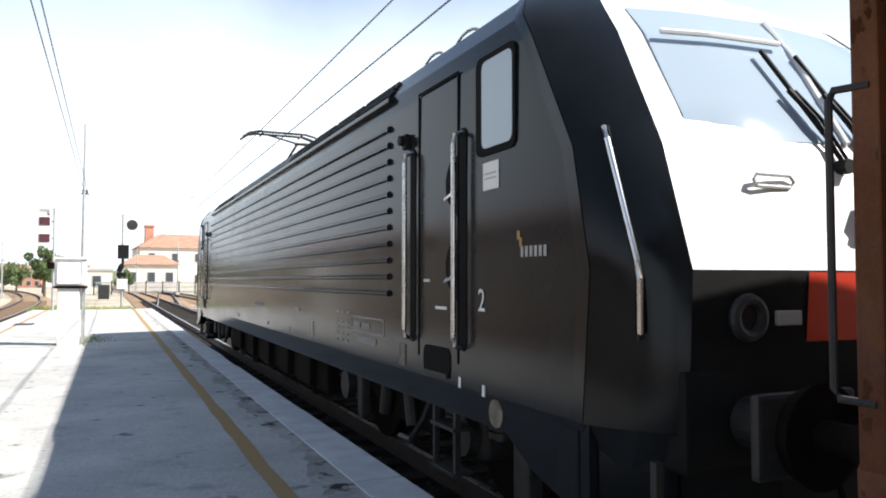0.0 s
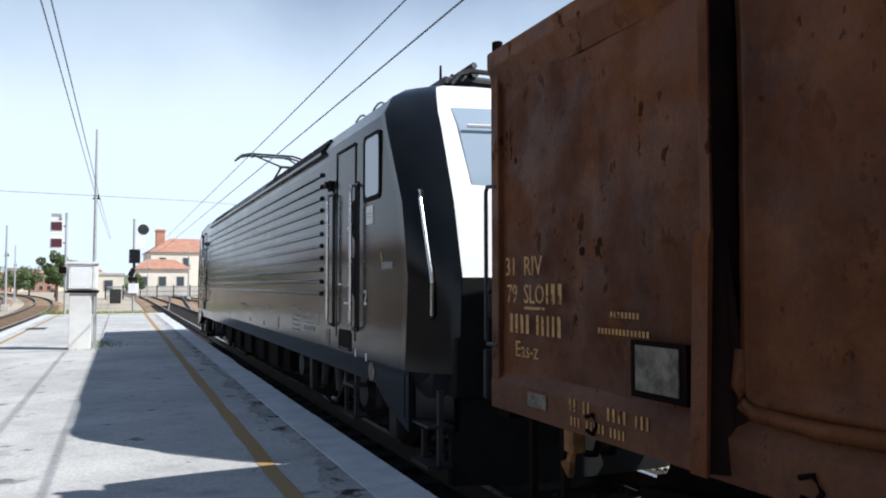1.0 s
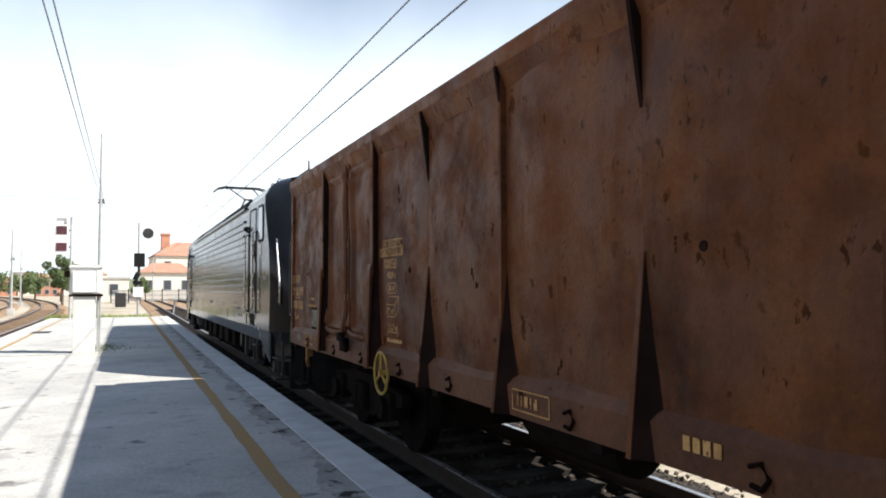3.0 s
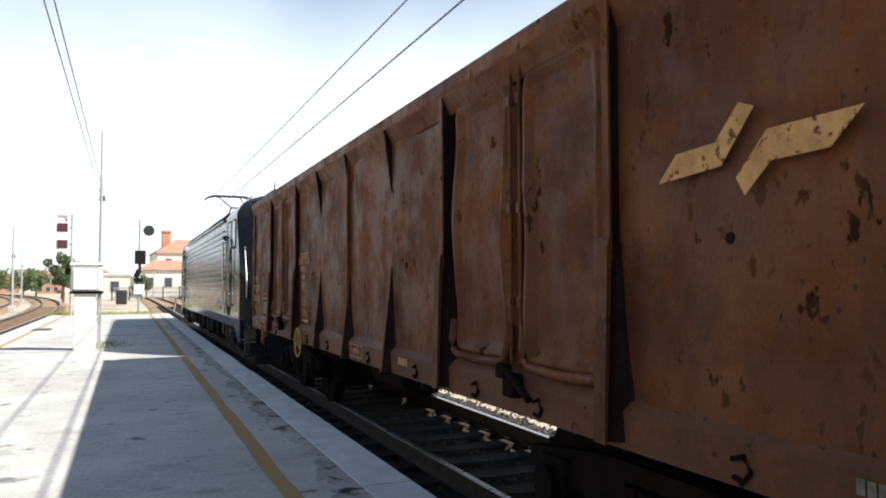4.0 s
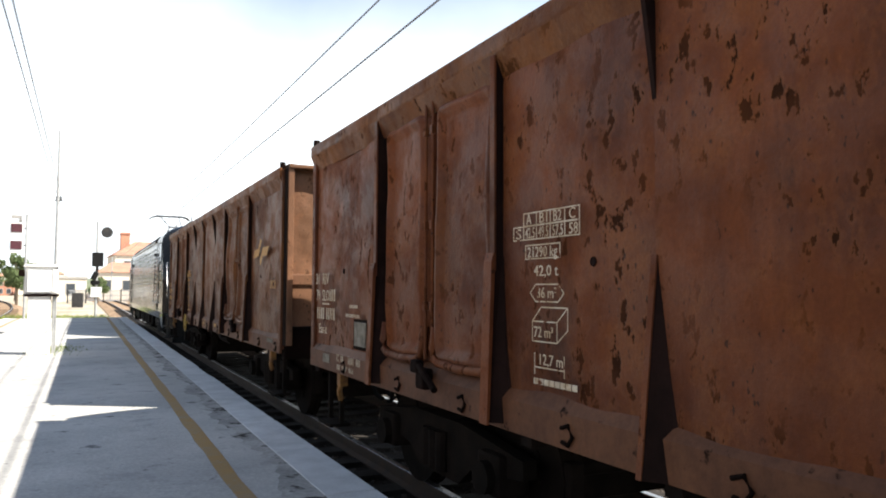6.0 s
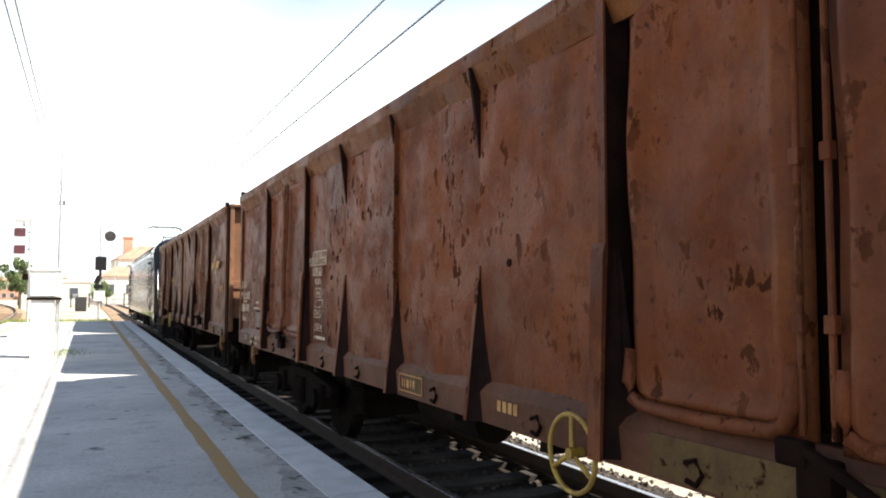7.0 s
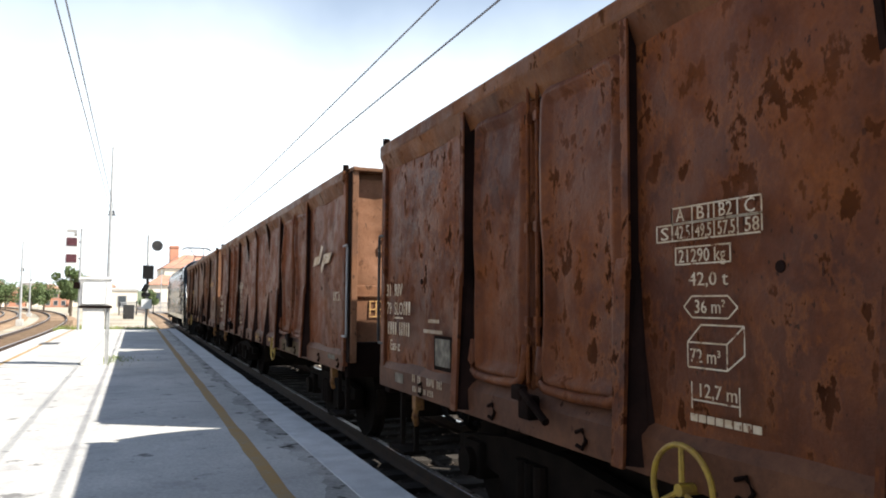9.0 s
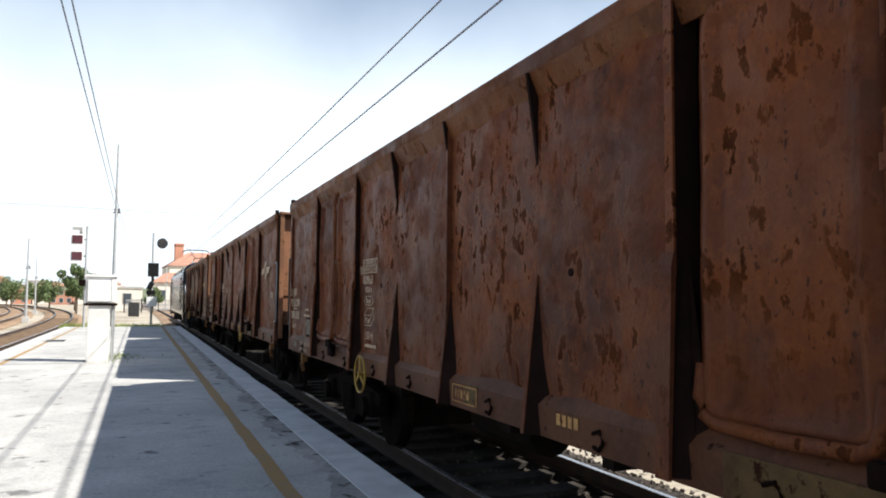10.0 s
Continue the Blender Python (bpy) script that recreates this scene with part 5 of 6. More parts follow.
                lo = [bm.verts.new((v.co.x - nrm.x * 1.4, v.co.y, v.co.z - nrm.z * 1.4)) for v in vs]
                bm.faces.new(vs)
                for j in range(4):
                    bm.faces.new((vs[j], vs[(j + 1) % 4], lo[(j + 1) % 4], lo[j]))
            if i < 4 or i > 8:
                part("roof_grille", bm, "signal_black", L)
            else:
                part("roof_panel", bm, "roof_paint", L)
    for y, h in ((3.95, 0.17), (4.65, 0.17), (2 * LMID - 4.6, 0.15)):
        bm = bmesh.new()
        for xx in (-0.90, -0.62):
            tube(bm, [(xx, y - 0.30 * math.cos(math.pi * k / 10), 3.60 + h * math.sin(math.pi * k / 10)) for k in range(11)], 0.013, 6)
        part("roof_busbar", bm, "galv", L)
    pantograph(L, 3.0, 1, -0.12, False)
    pantograph(L, 15.6, -1, 1.11, True)
    bm = bmesh.new()
    for y in (6.6, 9.0, 10.6, 12.4):
        for k in range(5):
            rod(bm, (0.3, y, 3.64 + k * 0.05), (0.3, y, 3.68 + k * 0.05), 0.07, 10, 0.05)
    part("roof_insulator", bm, "rust_dark", L)
    bm = bmesh.new()
    rod(bm, (-0.55, 2.95, 3.63), (-0.55, 2.95, 3.98), 0.022, 8, 0.012)
    part("antenna", bm, "signal_black", L)
    # underframe and bogies
    bm = bmesh.new()
    box(bm, -1.35, 1.35, 6.6, 2 * LMID - 6.6, 0.42, 0.98, 0.04)
    part("transformer_tank", bm, "under", L)
    for y in (7.1, 8.3, 9.6, 10.9, 12.2):
        bm = bmesh.new()
        box(bm, -1.43, -1.30, y, y + 0.5 + 0.2 * (int(y) % 2), 0.45, 0.97, 0.02)
        part("equipment_box", bm, "under", L)
    for y in (4.75, 2 * LMID - 4.75):
        b = part("bogie", loco_bogie(), "under", L, "dark two-axle motor bogie", at=pose(0, y, 0))
        loco_bogie_parts(b)
        for d in (-1.45, 1.45):
            wsx = part("wheelset", wheelset(0.60), "under", b, at=pose(0, d, 0.60))
            ROLLERS.append((wsx, d, 0.60))
    return L


def loco_bogie():
    bm = bmesh.new()
    box(bm, -1.0, 1.0, -0.3, 0.3, 0.45, 0.9, 0.04)
    for d in (-1.0, 1.0):
        box(bm, -0.62, 0.62, d - 0.55, d + 0.75, 0.16, 0.88, 0.06)
    return bm


def loco_bogie_parts(b):
    for s in (-1, 1):
        bm = bmesh.new()
        prism(bm, [(-2.2, 0.80), (-2.2, 0.62), (-0.9, 0.60), (-0.6, 0.42), (0.6, 0.42), (0.9, 0.60), (2.2, 0.62), (2.2, 0.80), (0.8, 0.9), (-0.8, 0.9)], "x", s * 1.08 - 0.06, s * 1.08 + 0.06)
        part("side_frame", bm, "under", b)
        for d in (-1.45, 1.45):
            bm = bmesh.new()
            box(bm, s * 1.08 - 0.1, s * 1.08 + 0.16, d - 0.2, d + 0.2, 0.42, 0.72, 0.04)
            rod(bm, (s * 1.1, d, 0.58), (s * 1.27, d, 0.58), 0.15, 16)
            part("axle_box", bm, "dark_steel", b)
            for k in (-0.36, 0.36):
                bm = bmesh.new()
                for j in range(5):
                    rod(bm, (s * 1.12, d + k, 0.62 + j * 0.06), (s * 1.12, d + k, 0.66 + j * 0.06), 0.10, 12)
                rod(bm, (s * 1.12, d + k, 0.6), (s * 1.12, d + k, 0.95), 0.06, 10)
                part("coil_spring", bm, "dark_steel", b)
        for d in (-0.35, 0.35):
            bm = bmesh.new()
            rod(bm, (s * 1.2, d, 0.45), (s * 1.2, d * 0.6, 0.98), 0.06, 10)
            part("damper", bm, "dark_steel", b)
        bm = bmesh.new()
        tube(bm, [(s * 1.26, -1.0, 0.9), (s * 1.28, -0.8, 0.6), (s * 1.28, -0.5, 0.36), (s * 1.26, -0.2, 0.34)], 0.03, 6)
        part("cable", bm, "dark_steel", b)
        for y0, y1, z0, z1 in ((-2.35, -2.15, 0.25, 0.75), (0.95, 1.1, 0.3, 0.85)):
            bm = bmesh.new()
            box(bm, s * 1.14, s * 1.24, y0, y1, z0, z1, 0.02)
            part("sand_pipe", bm, "dark_steel", b)


def pantograph(L, y, way, lift, raised):
    bm = bmesh.new()
    z = 3.77
    knee = (y + way * -2.7, z + 0.62) if raised else (y + way * 0.7, z + 0.14)
    foot = (y - way * 0.9, z) if raised else (y - way * 0.05, z)
    knee = (y - 2.6, z + 0.62) if raised else knee
    foot = (y - 0.9, z) if raised else foot
    for s in (-1, 1):
        tube(bm, [(s * 0.40, foot[0], foot[1]), (s * 0.25, knee[0], knee[1])], 0.026, 6)
        tube(bm, [(s * 0.25, knee[0], knee[1]), (s * 0.40, y, z + 0.16 + lift)], 0.022, 6)
        rod(bm, (s * 0.45, foot[0], 3.62), (s * 0.45, foot[0], z + 0.02), 0.06, 8)
        rod(bm, (s * 0.3, foot[0] + 0.9, 3.62), (s * 0.3, foot[0] + 0.9, z + 0.02), 0.06, 8)
    rod(bm, (-0.35, foot[0], z), (0.35, foot[0], z), 0.035)
    rod(bm, (-0.3, knee[0], knee[1]), (0.3, knee[0], knee[1]), 0.03)
    if not raised:
        for s in (-1, 1):
            tube(bm, [(s * 0.52, y + 1.5, z - 0.02), (s * 0.40, y + 0.6, z + 0.07), (s * 0.30, y - 0.35, z + 0.16)], 0.036, 6)
            tube(bm, [(s * 0.30, y + 0.9, z + 0.06), (s * 0.22, y - 0.20, z + 0.12)], 0.045, 6)
            box(bm, s * 0.55 - 0.06, s * 0.55 + 0.06, y - 0.30, y + 1.5, z - 0.05, z + 0.03, 0.01)
        rod(bm, (-0.45, y - 0.1, z + 0.06), (0.45, y - 0.1, z + 0.06), 0.06, 10)
        rod(bm, (-0.35, y + 0.1, z + 0.14), (0.35, y + 0.1, z + 0.14), 0.04, 8)
    pan = part("pantograph", bm, "dark_steel", L, "raised pantograph" if raised else "lowered pantograph")
    for o in (0.0, 0.34):
        bm = bmesh.new()
        wide = 1.0 if raised else 0.62
        tube(bm, [(px * wide, py, pz) for px, py, pz in [(-0.90, y - way * o, z + 0.06 + lift), (-0.76, y - way * o, z + 0.17 + lift), (-0.55, y - way * o, z + 0.22 + lift), (0.55, y - way * o, z + 0.22 + lift), (0.76, y - way * o, z + 0.17 + lift), (0.90, y - way * o, z + 0.06 + lift)]], 0.026, 6)
        part("contact_strip", bm, "dark_steel", pan)
    bm = bmesh.new()
    for s in (-1, 1):
        rod(bm, (s * 0.45, y, z + 0.18 + lift), (s * 0.45, y - way * 0.36, z + 0.18 + lift), 0.02, 6)
    part("head_frame", bm, "dark_steel", pan)


# ---- masts, wires, signals, cabinet ----
def wires():
    for name, pts, r, label in (
            ("contact_wire", [(AXIS, -20, RAIL + 4.96), (AXIS, 20, RAIL + 5.00), (AXIS - 0.0, 75, RAIL + 5.12), (AXIS - 1.6, 160, RAIL + 5.15)], 0.013, "thin overhead contact wire above the track"),
            ("messenger_wire", [(AXIS, -20, RAIL + 5.64), (AXIS, 20, RAIL + 5.68), (AXIS, 75, RAIL + 5.9), (AXIS - 1.6, 160, RAIL + 6.0)], 0.013, "thin overhead messenger wire above the track"),
            ("feeder_wire", [(-1.35, -20, 6.30), (-1.33, 42, 6.05), (-1.3, 90, 6.4)], 0.014, "thin feeder wire along the mast line"),
            ("feeder_wire", [(-1.19, -20, 6.30), (-1.17, 42, 6.05), (-1.16, 90, 6.4)], 0.014, "thin feeder wire along the mast line"),
            ("span_wire", [(-16, 41.6, 6.05), (-6, 41.8, 5.98), (-1.3, 42, 5.95), (3.6, 45, 6.2), (12, 52, 6.6)], 0.012, "cross-span wire between masts")):
        bm = bmesh.new()
        tube(bm, pts, r, 6)
        tagged(part(name, bm, "wire"), label, "wire")


def mast(x, y, h, arm=True):
    m = empty("catenary_mast", "slender grey steel mast for the overhead wires", "mast", "catenary masts")
    m.matrix_basis = pose(x, y, RAIL - 0.34)
    bm = bmesh.new()
    rod(bm, (0, 0, 0), (0.0, 0, h), 0.11, 10, 0.055)
    part("pole", bm, "galv", m)
    bm = bmesh.new()
    box(bm, -0.25, 0.25, -0.25, 0.25, 0, 0.5, 0.03)
    part("footing", bm, "concrete", m)
    bm = bmesh.new()
    box(bm, -0.16, 0.22, -0.05, 0.05, h * 0.64, h * 0.64 + 0.05)
    for dx in (-0.05, 0.12):
        rod(bm, (dx, 0, h * 0.64 + 0.05), (dx, 0, h * 0.64 + 0.24), 0.04, 8)
    part("insulator_arm", bm, "dark_steel", m)
    return m


def signal_left():
    s = empty("signal", "lattice-less signal post with two square dark red heads in white frames", "signal", "railway signals")
    s.matrix_basis = pose(-2.40, 38.5, RAIL - 0.34)
    bm = bmesh.new()
    rod(bm, (0, 0, 0), (0, 0, 5.35), 0.055, 8)
    part("post", bm, "galv", s)
    for z in (3.95, 4.72):
        bm = bmesh.new()
        box(bm, -0.66, -0.12, -0.10, 0.02, z - 0.34, z + 0.34, 0.01)
        head = part("signal_head", bm, "white_paint", s, "white signal housing")
        bm = bmesh.new()
        box(bm, -0.61, -0.17, -0.13, -0.09, z - 0.19, z + 0.19, 0.01)
        part("signal_face", bm, "signal_red", head, "dark red square signal face")
        bm = bmesh.new()
        rod(bm, (-0.12, -0.04, z), (0, 0, z), 0.03, 6)
        part("bracket", bm, "dark_steel", s)
    bm = bmesh.new()
    box(bm, -0.62, -0.20, -0.10, 0.0, 5.15, 5.30, 0.01)
    box(bm, -0.32, -0.18, -0.1, 0.0, 4.98, 5.14, 0.01)
    part("marker", bm, "grey_mark", s)
    bm = bmesh.new()
    box(bm, -0.25, 0.15, -0.15, 0.15, 2.55, 2.85, 0.02)
    part("junction_box", bm, "rust_dark", s)
    return s


def signal_right():
    s = empty("signal", "railway signal with a round disc, black head and white number board", "signal", "railway signals")
    s.matrix_basis = pose(0.66, 50, RAIL - 0.34)
    bm = bmesh.new()
    rod(bm, (0, 0, 0), (0, 0, 6.1), 0.07, 8)
    part("post", bm, "galv", s)
    bm = bmesh.new()
    rod(bm, (0.52, -0.08, 5.45), (0.52, 0.0, 5.45), 0.33, 24)
    part("round_disc", bm, "dark_steel", s, "dark round signal disc")
    bm = bmesh.new()
    box(bm, 0.05, 0.62, -0.05, 0.0, 4.25, 5.0, 0.01)
    part("white_board", bm, "white_paint", s)
    bm = bmesh.new()
    box(bm, -0.28, 0.36, -0.22, 0.0, 3.35, 4.2, 0.03)
    part("signal_head", bm, "signal_black", s, "black signal head")
    bm = bmesh.new()
    box(bm, -0.05, 0.10, -0.3, -0.1, 3.0, 3.35, 0.02)
    rod(bm, (-0.2, -0.15, 2.55), (0.0, -0.15, 3.0), 0.16, 10)
    box(bm, -0.32, 0.2, -0.2, 0.05, 2.25, 2.5, 0.03)
    part("lower_signal", bm, "signal_black", s)
    bm = bmesh.new()
    box(bm, -0.30, 0.30, -0.16, -0.12, 1.50, 2.10, 0.01)
    part("number_board", bm, "white_paint", s, "plain white board")
    return s


def cabinet():
    c = empty("equipment_cabinet", "white equipment cabinet on a white plastered pillar on the platform", "cabinet")
    c.matrix_basis = pose(-0.80, 18.14, 0)
    bm = bmesh.new()
    box(bm, -0.245, 0.185, -0.20, 0.20, 0, 1.24, 0.012)
    part("pillar", bm, "plaster", c)
    bm = bmesh.new()
    box(bm, -0.33, 0.33, -0.24, 0.24, 1.22, 1.27, 0.01)
    part("base_plate", bm, "rust_dark", c, "rusty base plate")
    bm = bmesh.new()
    box(bm, -0.31, 0.31, -0.22, 0.22, 1.27, 1.86, 0.045)
    body = part("cabinet_body", bm, "plaster", c)
    bm = bmesh.new()
    prism(bm, [(-0.34, 1.85), (0.34, 1.85), (0.31, 1.90), (-0.31, 1.90)], "y", -0.25, 0.25)
    part("lid", bm, "white_paint", body)
    bm = bmesh.new()
    box(bm, -0.25, 0.22, -0.235, -0.215, 1.32, 1.80, 0.03)
    part("cabinet_door", bm, "white_paint", body)
    bm = bmesh.new()
    for dx in (0.24, 0.28):
        rod(bm, (dx, -0.05, 0), (dx, -0.05, 1.23), 0.018, 8)
    part("cable_conduit", bm, "galv", c)
    return c


# ---- distance ----
def house(x, y, w, d, h, roof, wall, cols, rows, turn=0, chimney=False, name="house", label="", z=-0.6):
    hs = empty(name, label or "pale rendered house with a red tiled roof", "house", "houses beyond the railway")
    hs.matrix_basis = pose(x, y, z, 0, 0, turn)
    bm = bmesh.new()
    box(bm, -w / 2, w / 2, 0, d, 0, h)
    part("wall", bm, wall, hs)
    bm = bmesh.new()
    if roof > 0:
        o = 0.4
        a = [bm.verts.new(q) for q in ((-w / 2 - o, -o, h), (w / 2 + o, -o, h), (w / 2 + o, d + o, h), (-w / 2 - o, d + o, h))]
        r = [bm.verts.new(q) for q in ((-w / 2 + d * 0.3, d / 2, h + roof), (w / 2 - d * 0.3, d / 2, h + roof))]
        for q in ((a[0], a[1], r[1], r[0]), (a[1], a[2], r[1]), (a[2], a[3], r[0], r[1]), (a[3], a[0], r[0]), (a[3], a[2], a[1], a[0])):
            bm.faces.new(q)
        part("roof", bm, "roof_tile", hs)
    else:
        box(bm, -w / 2 - 0.15, w / 2 + 0.15, -0.15, d + 0.15, h, h + 0.3)
        part("roof", bm, "wall_grey", hs)
    if chimney:
        bm = bmesh.new()
        box(bm, -w * 0.42, -w * 0.42 + 1.6, d * 0.3, d * 0.3 + 1.6, h - 0.5, h + roof + 1.6, 0.05)
        box(bm, -w * 0.42 - 0.15, -w * 0.42 + 1.75, d * 0.3 - 0.15, d * 0.3 + 1.75, h + roof + 1.2, h + roof + 1.4)
        part("chimney", bm, "wall_brick", hs)
    for i in range(cols):
        for j in range(rows):
            cx, cz = -w / 2 + w * (i + 0.5) / cols, h * (j + 0.55) / rows
            bm = bmesh.new()
            ww, hh = min(0.55, w / cols * 0.25), min(0.75, h / rows * 0.28)
            box(bm, cx - ww - 0.1, cx + ww + 0.1, -0.06, 0.05, cz - hh - 0.1, cz + hh + 0.1)
            win = part("window", bm, "wall_grey", hs)
            bm = bmesh.new()
            box(bm, cx - ww, cx + ww, -0.075, -0.05, cz - hh, cz + hh)
            part("pane", bm, "pane", win)
    return hs


def tree(x, y, h, r, seed):
    rng = random.Random(seed)
    t = empty("tree", "leafy green tree beside the railway", "tree", "trees by the railway")
    t.matrix_basis = pose(x, y, -0.6)
    bm = bmesh.new()
    rod(bm, (0, 0, 0), (0.1, 0, h * 0.55), 0.16, 8, 0.09)
    for k in range(6):
        a = rng.uniform(0, math.tau)
        rod(bm, (0.05, 0, h * rng.uniform(0.3, 0.5)), (math.cos(a) * r * 0.6, math.sin(a) * r * 0.6, h * rng.uniform(0.6, 0.85)), 0.06, 6, 0.02)
    part("trunk", bm, "bark", t)
    verts, faces = [], []
    blobs = [(rng.gauss(0, r * 0.45), rng.gauss(0, r * 0.45), h * rng.uniform(0.40, 0.92), r * rng.uniform(0.25, 0.5)) for _ in range(16)]
    for i in range(2600):
        bx, by, bz, br = rng.choice(blobs)
        v = Vector((rng.gauss(0, 1), rng.gauss(0, 1), rng.gauss(0, 1))).normalized() * br * rng.uniform(0.6, 1.05)
        c = Vector((bx, by, bz)) + v
        rot = Euler((rng.uniform(0, 6), rng.uniform(0, 6), rng.uniform(0, 6))).to_matrix()
        s = rng.uniform(0.07, 0.17)
        n = len(verts)
        for q in ((-s, -s * 0.5, 0), (s, -s * 0.5, 0), (s * 0.7, s * 0.6, 0.03), (-s * 0.7, s * 0.6, 0)):
            verts.append(tuple(c + rot @ Vector(q)))
        faces.append((n, n + 1, n + 2, n + 3))
    me = bpy.data.meshes.new("crown")
    me.from_pydata(verts, [], faces)
    me.materials.append(M["leaf"])
    crown = new("crown", me)
    crown.parent = t
    return t


def siding_fence():
    """A long grey railing along the far sidings."""
    f = empty("fence", "long grey steel railing along the far sidings", "fence")
    f.matrix_basis = pose(-2.0, 112, -0.63)
    post = box(bmesh.new(), -0.09, 0.09, -0.09, 0.09, 0, 1.95, 0.01)
    post = mesh_of("post", post, "dark_steel")
    bm = bmesh.new()
    for z in (0.35, 1.0, 1.65):
        box(bm, 0.09, 2.11, -0.03, 0.03, z, z + 0.12)
    for k in range(9):
        box(bm, 0.25 + k * 0.21, 0.34 + k * 0.21, -0.015, 0.015, 0.2, 1.8)
    panel = mesh_of("panel", bm, "tank")
    for k in range(26):
        for name, me in (("post", post), ("panel", panel)):
            ob = new(name, me)
            ob.parent = f
            ob.matrix_basis = pose(k * 2.2, k * 0.1, 0)
            if name == "panel":
                tagged(ob, kind="stuff")


def station_building():
    """The long building across the tracks, seen only as a reflection in the dark paint."""
    b = empty("station_building", "long brown rendered station building across the tracks", "station building")
    b.matrix_basis = pose(-13.5, 24, RAIL - 0.34, 0, 0, 90)
    bm = bmesh.new()
    box(bm, -34, 60, 0, 9, 0, 4.8)
    part("wall", bm, "wall_brown", b)
    bm = bmesh.new()
    prism(bm, [(-0.6, 4.8), (9.6, 4.8), (4.5, 6.1)], "x", -34.5, 60.5)
    part("roof", bm, "roof_tile", b)
    for i in range(22):
        for z in (1.4,):
            bm = bmesh.new()
            x = -32 + i * 4.1
            box(bm, x - 0.75, x + 0.75, -0.06, 0.05, z, z + 1.9)
            win = part("window", bm, "wall_cream", b)
            bm = bmesh.new()
            box(bm, x - 0.6, x + 0.6, -0.09, -0.05, z + 0.12, z + 1.75)
            part("pane", bm, "pane", win)


def platform_canopy():
    """An unseen roof added behind the viewer to keep sky light off the train."""
    c = empty("platform_canopy", "unseen timber-boarded canopy on iron columns, added to block sky light", "canopy", kind="structure")
    bm = bmesh.new()
    prism(bm, [(-3.6, 4.35), (-0.9, 4.0), (1.55, 4.35), (1.55, 4.55), (-0.9, 4.2), (-3.6, 4.55)], "y", -46, -1.6)
    part("canopy_roof", bm, "canopy", c)
    for y in (-3.5, -9.5, -15.5, -21.5, -27.5):
        bm = bmesh.new()
        rod(bm, (-0.9, y, -0.01), (-0.9, y, 4.0), 0.11, 12, 0.08)
        rod(bm, (-0.9, y, 0.0), (-0.9, y, 0.4), 0.17, 12, 0.13)
        for s in (-1, 1):
            tube(bm, [(-0.9, y, 3.0), (-0.9 + s * 0.5, y, 3.6), (-0.9 + s * 1.4, y, 4.08)], 0.04, 6)
        part("column", bm, "dark_steel", c)


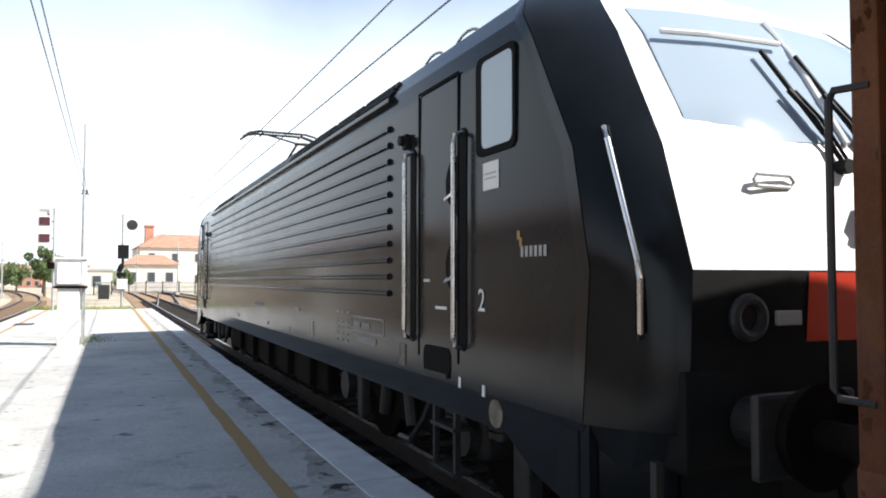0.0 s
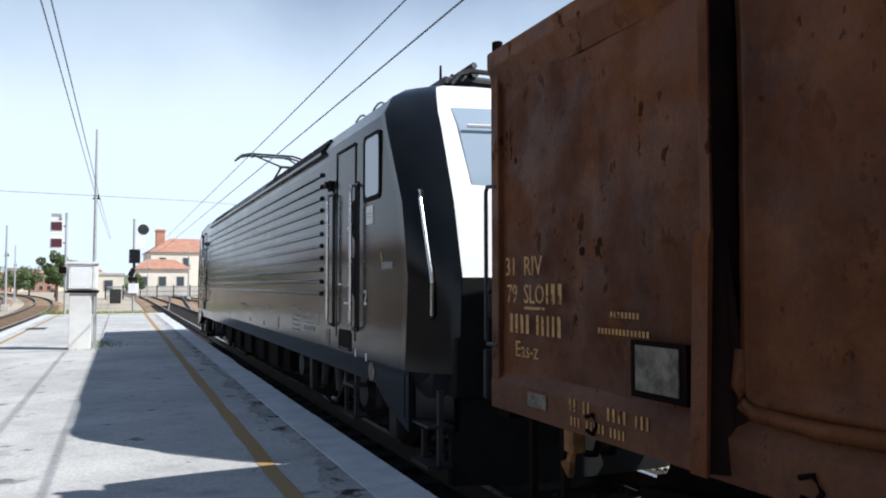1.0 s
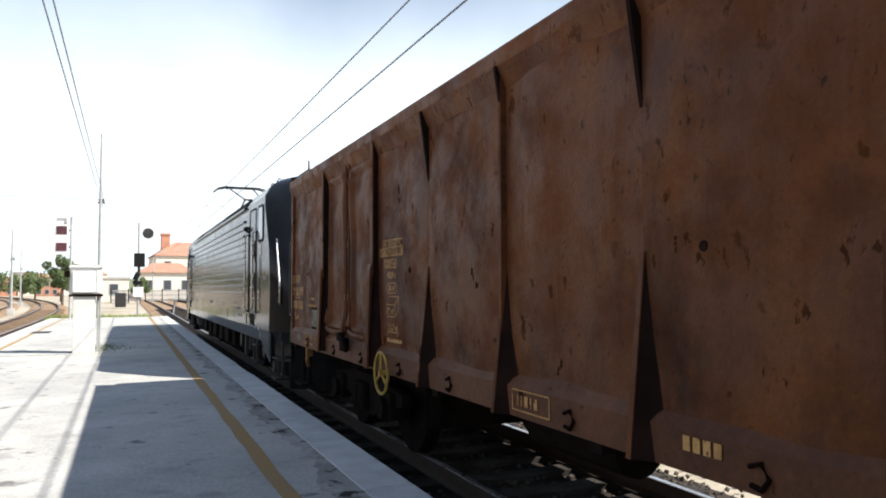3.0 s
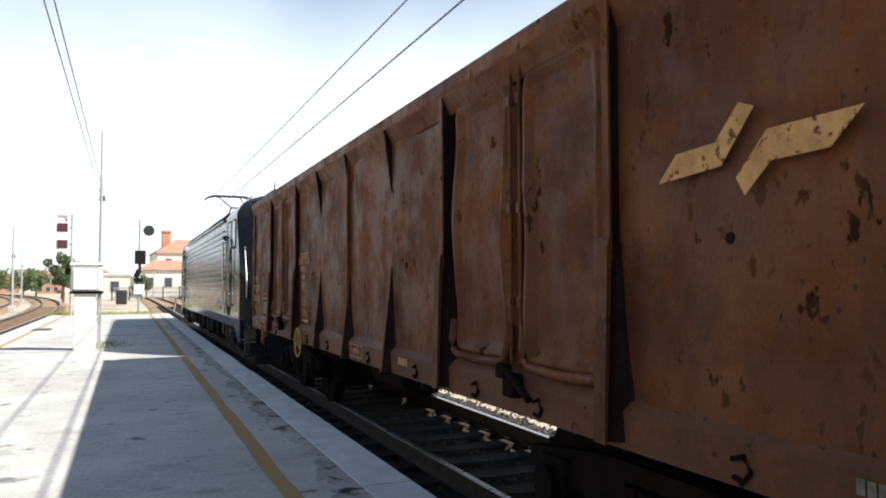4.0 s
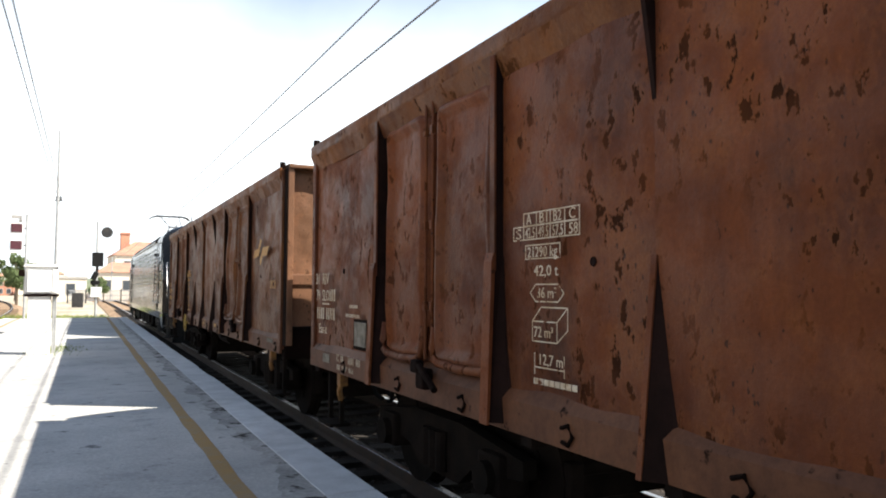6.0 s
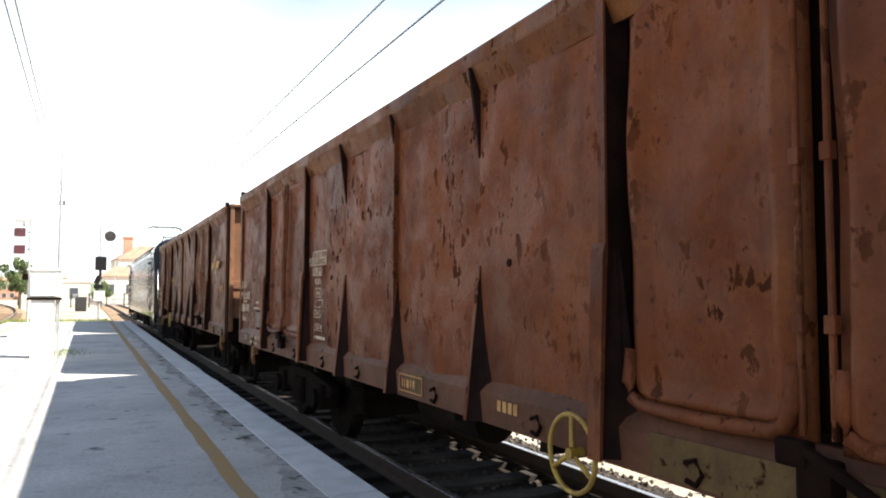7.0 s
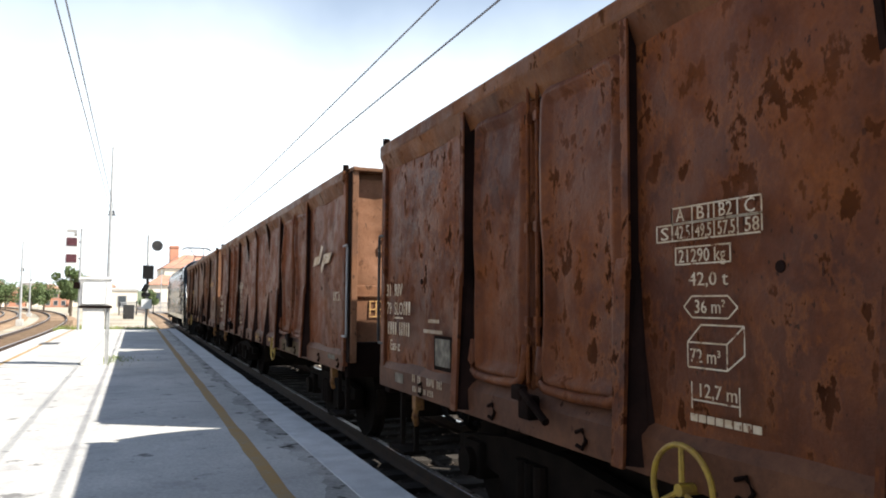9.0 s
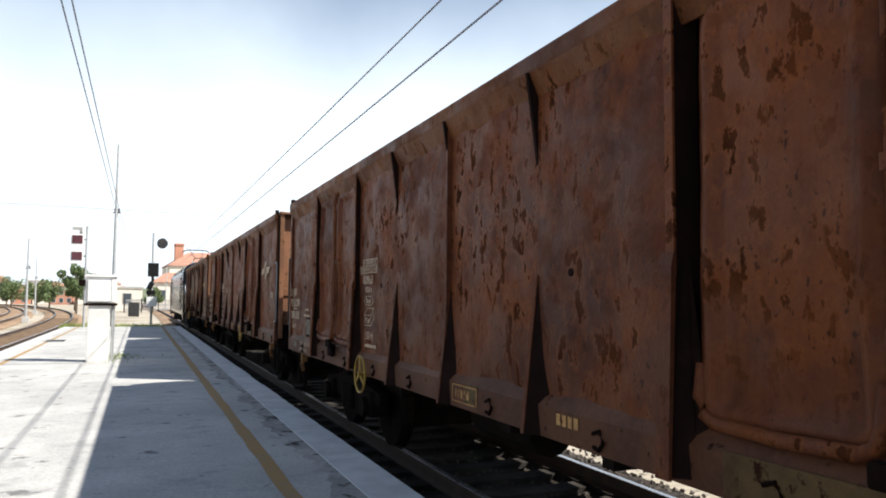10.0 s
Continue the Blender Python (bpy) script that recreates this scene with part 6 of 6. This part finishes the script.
def far_block():
    siding_fence()
    house(13.5, 152, 17, 14, 8.2, 3.0, "wall_cream", 4, 2, 4, True, "apartment_house", "large cream and brick house with a red tiled roof")
    house(6.2, 132, 8.5, 7, 4.6, 1.7, "wall_cream", 3, 1, 2, label="low white house with a red tiled roof")
    house(-1.8, 122, 4.2, 5, 3.4, 0, "wall_cream", 1, 1, 0, name="railway_hut", label="flat-roofed white railway hut")
    rng = random.Random(21)
    for i in range(16):
        x = -72 + i * 4.4 + rng.uniform(-1, 1)
        house(x, 225 + rng.uniform(-15, 25), rng.uniform(5, 9), 7, rng.uniform(4, 8), rng.choice((1.5, 1.8, 0)), rng.choice(("wall_cream", "wall_brick", "wall_grey", "wall_cream")), 3, 2, rng.uniform(-8, 8))
    for x, y, h, r, s in ((-7.1, 100, 6.0, 1.35, 1), (-5.9, 106, 5.4, 1.0, 2), (-9.3, 128, 5.2, 1.5, 3), (-14, 140, 4.6, 2.4, 4), (1.6, 108, 3.4, 1.0, 5), (-17, 150, 4.4, 2.2, 8), (-22, 158, 5.0, 2.6, 9),
                          (-29, 166, 5.2, 2.8, 10), (-34, 172, 4.8, 2.6, 11), (-46, 185, 5.6, 3.2, 12), (-53, 192, 5.4, 3.0, 13), (-26, 180, 6, 3, 6), (-40, 190, 6, 3, 7)):
        tree(x, y, h, r, s)
    for x, y in ((-8.2, 66), (-13.5, 80), (-11.5, 100), (-18.5, 112), (-23, 125), (-29, 150), (3.5, 118), (7.5, 96)):
        m = mast(x, y, 6.6)
        m["label"] = "pale far-off catenary mast"
    bm = bmesh.new()
    rng = random.Random(4)
    n = 90
    rows = []
    for j, (yy, zz) in enumerate(((420, -2), (520, 9), (700, 12))):
        rows.append([bm.verts.new((-420 + 840 * i / n, yy, zz * (0.7 + 0.5 * noise.noise(Vector((i * 0.16, j, 0)))) if j else -2)) for i in range(n + 1)])
    for a, b in zip(rows, rows[1:]):
        for i in range(n):
            bm.faces.new((a[i], a[i + 1], b[i + 1], b[i]))
    tagged(part("backdrop_hill", bm, "hill"), "low wooded hills on the horizon", "hill", kind="structure")
    bm = bmesh.new()
    box(bm, -0.5, 0.5, -0.4, 0.4, 0, 1.4, 0.03)
    box(bm, -0.42, 0.42, -0.43, -0.39, 0.2, 1.25, 0.02)
    sb = part("relay_box", bm, "dark_steel", at=pose(-0.55, 80, -0.45))
    tagged(sb, "dark relay box beside the track", "relay box")


# ---- put it together ----
ground()
for kind in ("main", "left", "left_far", "right", "branch"):
    tr = railway_track(kind)
    if kind in ("main", "left"):
        sleepers(tr, kind)
stones()
platform()
crack_lines()
grass_patch()
wires()
mast(-1.30, 42, 10.0)
signal_left()
signal_right()
cabinet()
station_building()
platform_canopy()
far_block()

loco = locomotive()
wagon_one = wagon(1.0, 4.13, 1, 1)
wagon_two = wagon(4.3, 8.68, 2, 2)
wagon_three = wagon(8.9, 4.16, 3, 3)
wagon_four = copy_thing(wagon_two, pose(0, 0, 0))
for ob in wagon_four.children_recursive:
    if ob.name.startswith("wheelset"):
        ROLLERS.append((ob, ob.location.y, 0.46))


# ---- everything that moves ----
def travel(t):
    """Way of the first wagon's front corner along the track."""
    lag = sum(d * max(0, 1 - abs(t - m) / w) for m, d, w in ((4.0, 0.06, 0.5), (7.0, 0.12, 0.5)))
    return 1.5656 + 2.4519 * t + 0.16608 * t * t - 0.002794 * t ** 3 - lag


def motions():
    times = [i * 0.5 for i in range(21)]
    for thing, back in ((loco, 0.0), (wagon_one, 0.0), (wagon_two, PITCH), (wagon_three, 2 * PITCH), (wagon_four, 3 * PITCH)):
        walk(thing, [(t, pose(AXIS, travel(t) - back, RAIL)) for t in times])
    turns = [i * 0.1 for i in range(101)]
    for ws, d, r in ROLLERS:
        walk(ws, [(t, pose(0, d, r, -math.degrees((travel(t) - travel(0)) / r))) for t in turns])


motions()
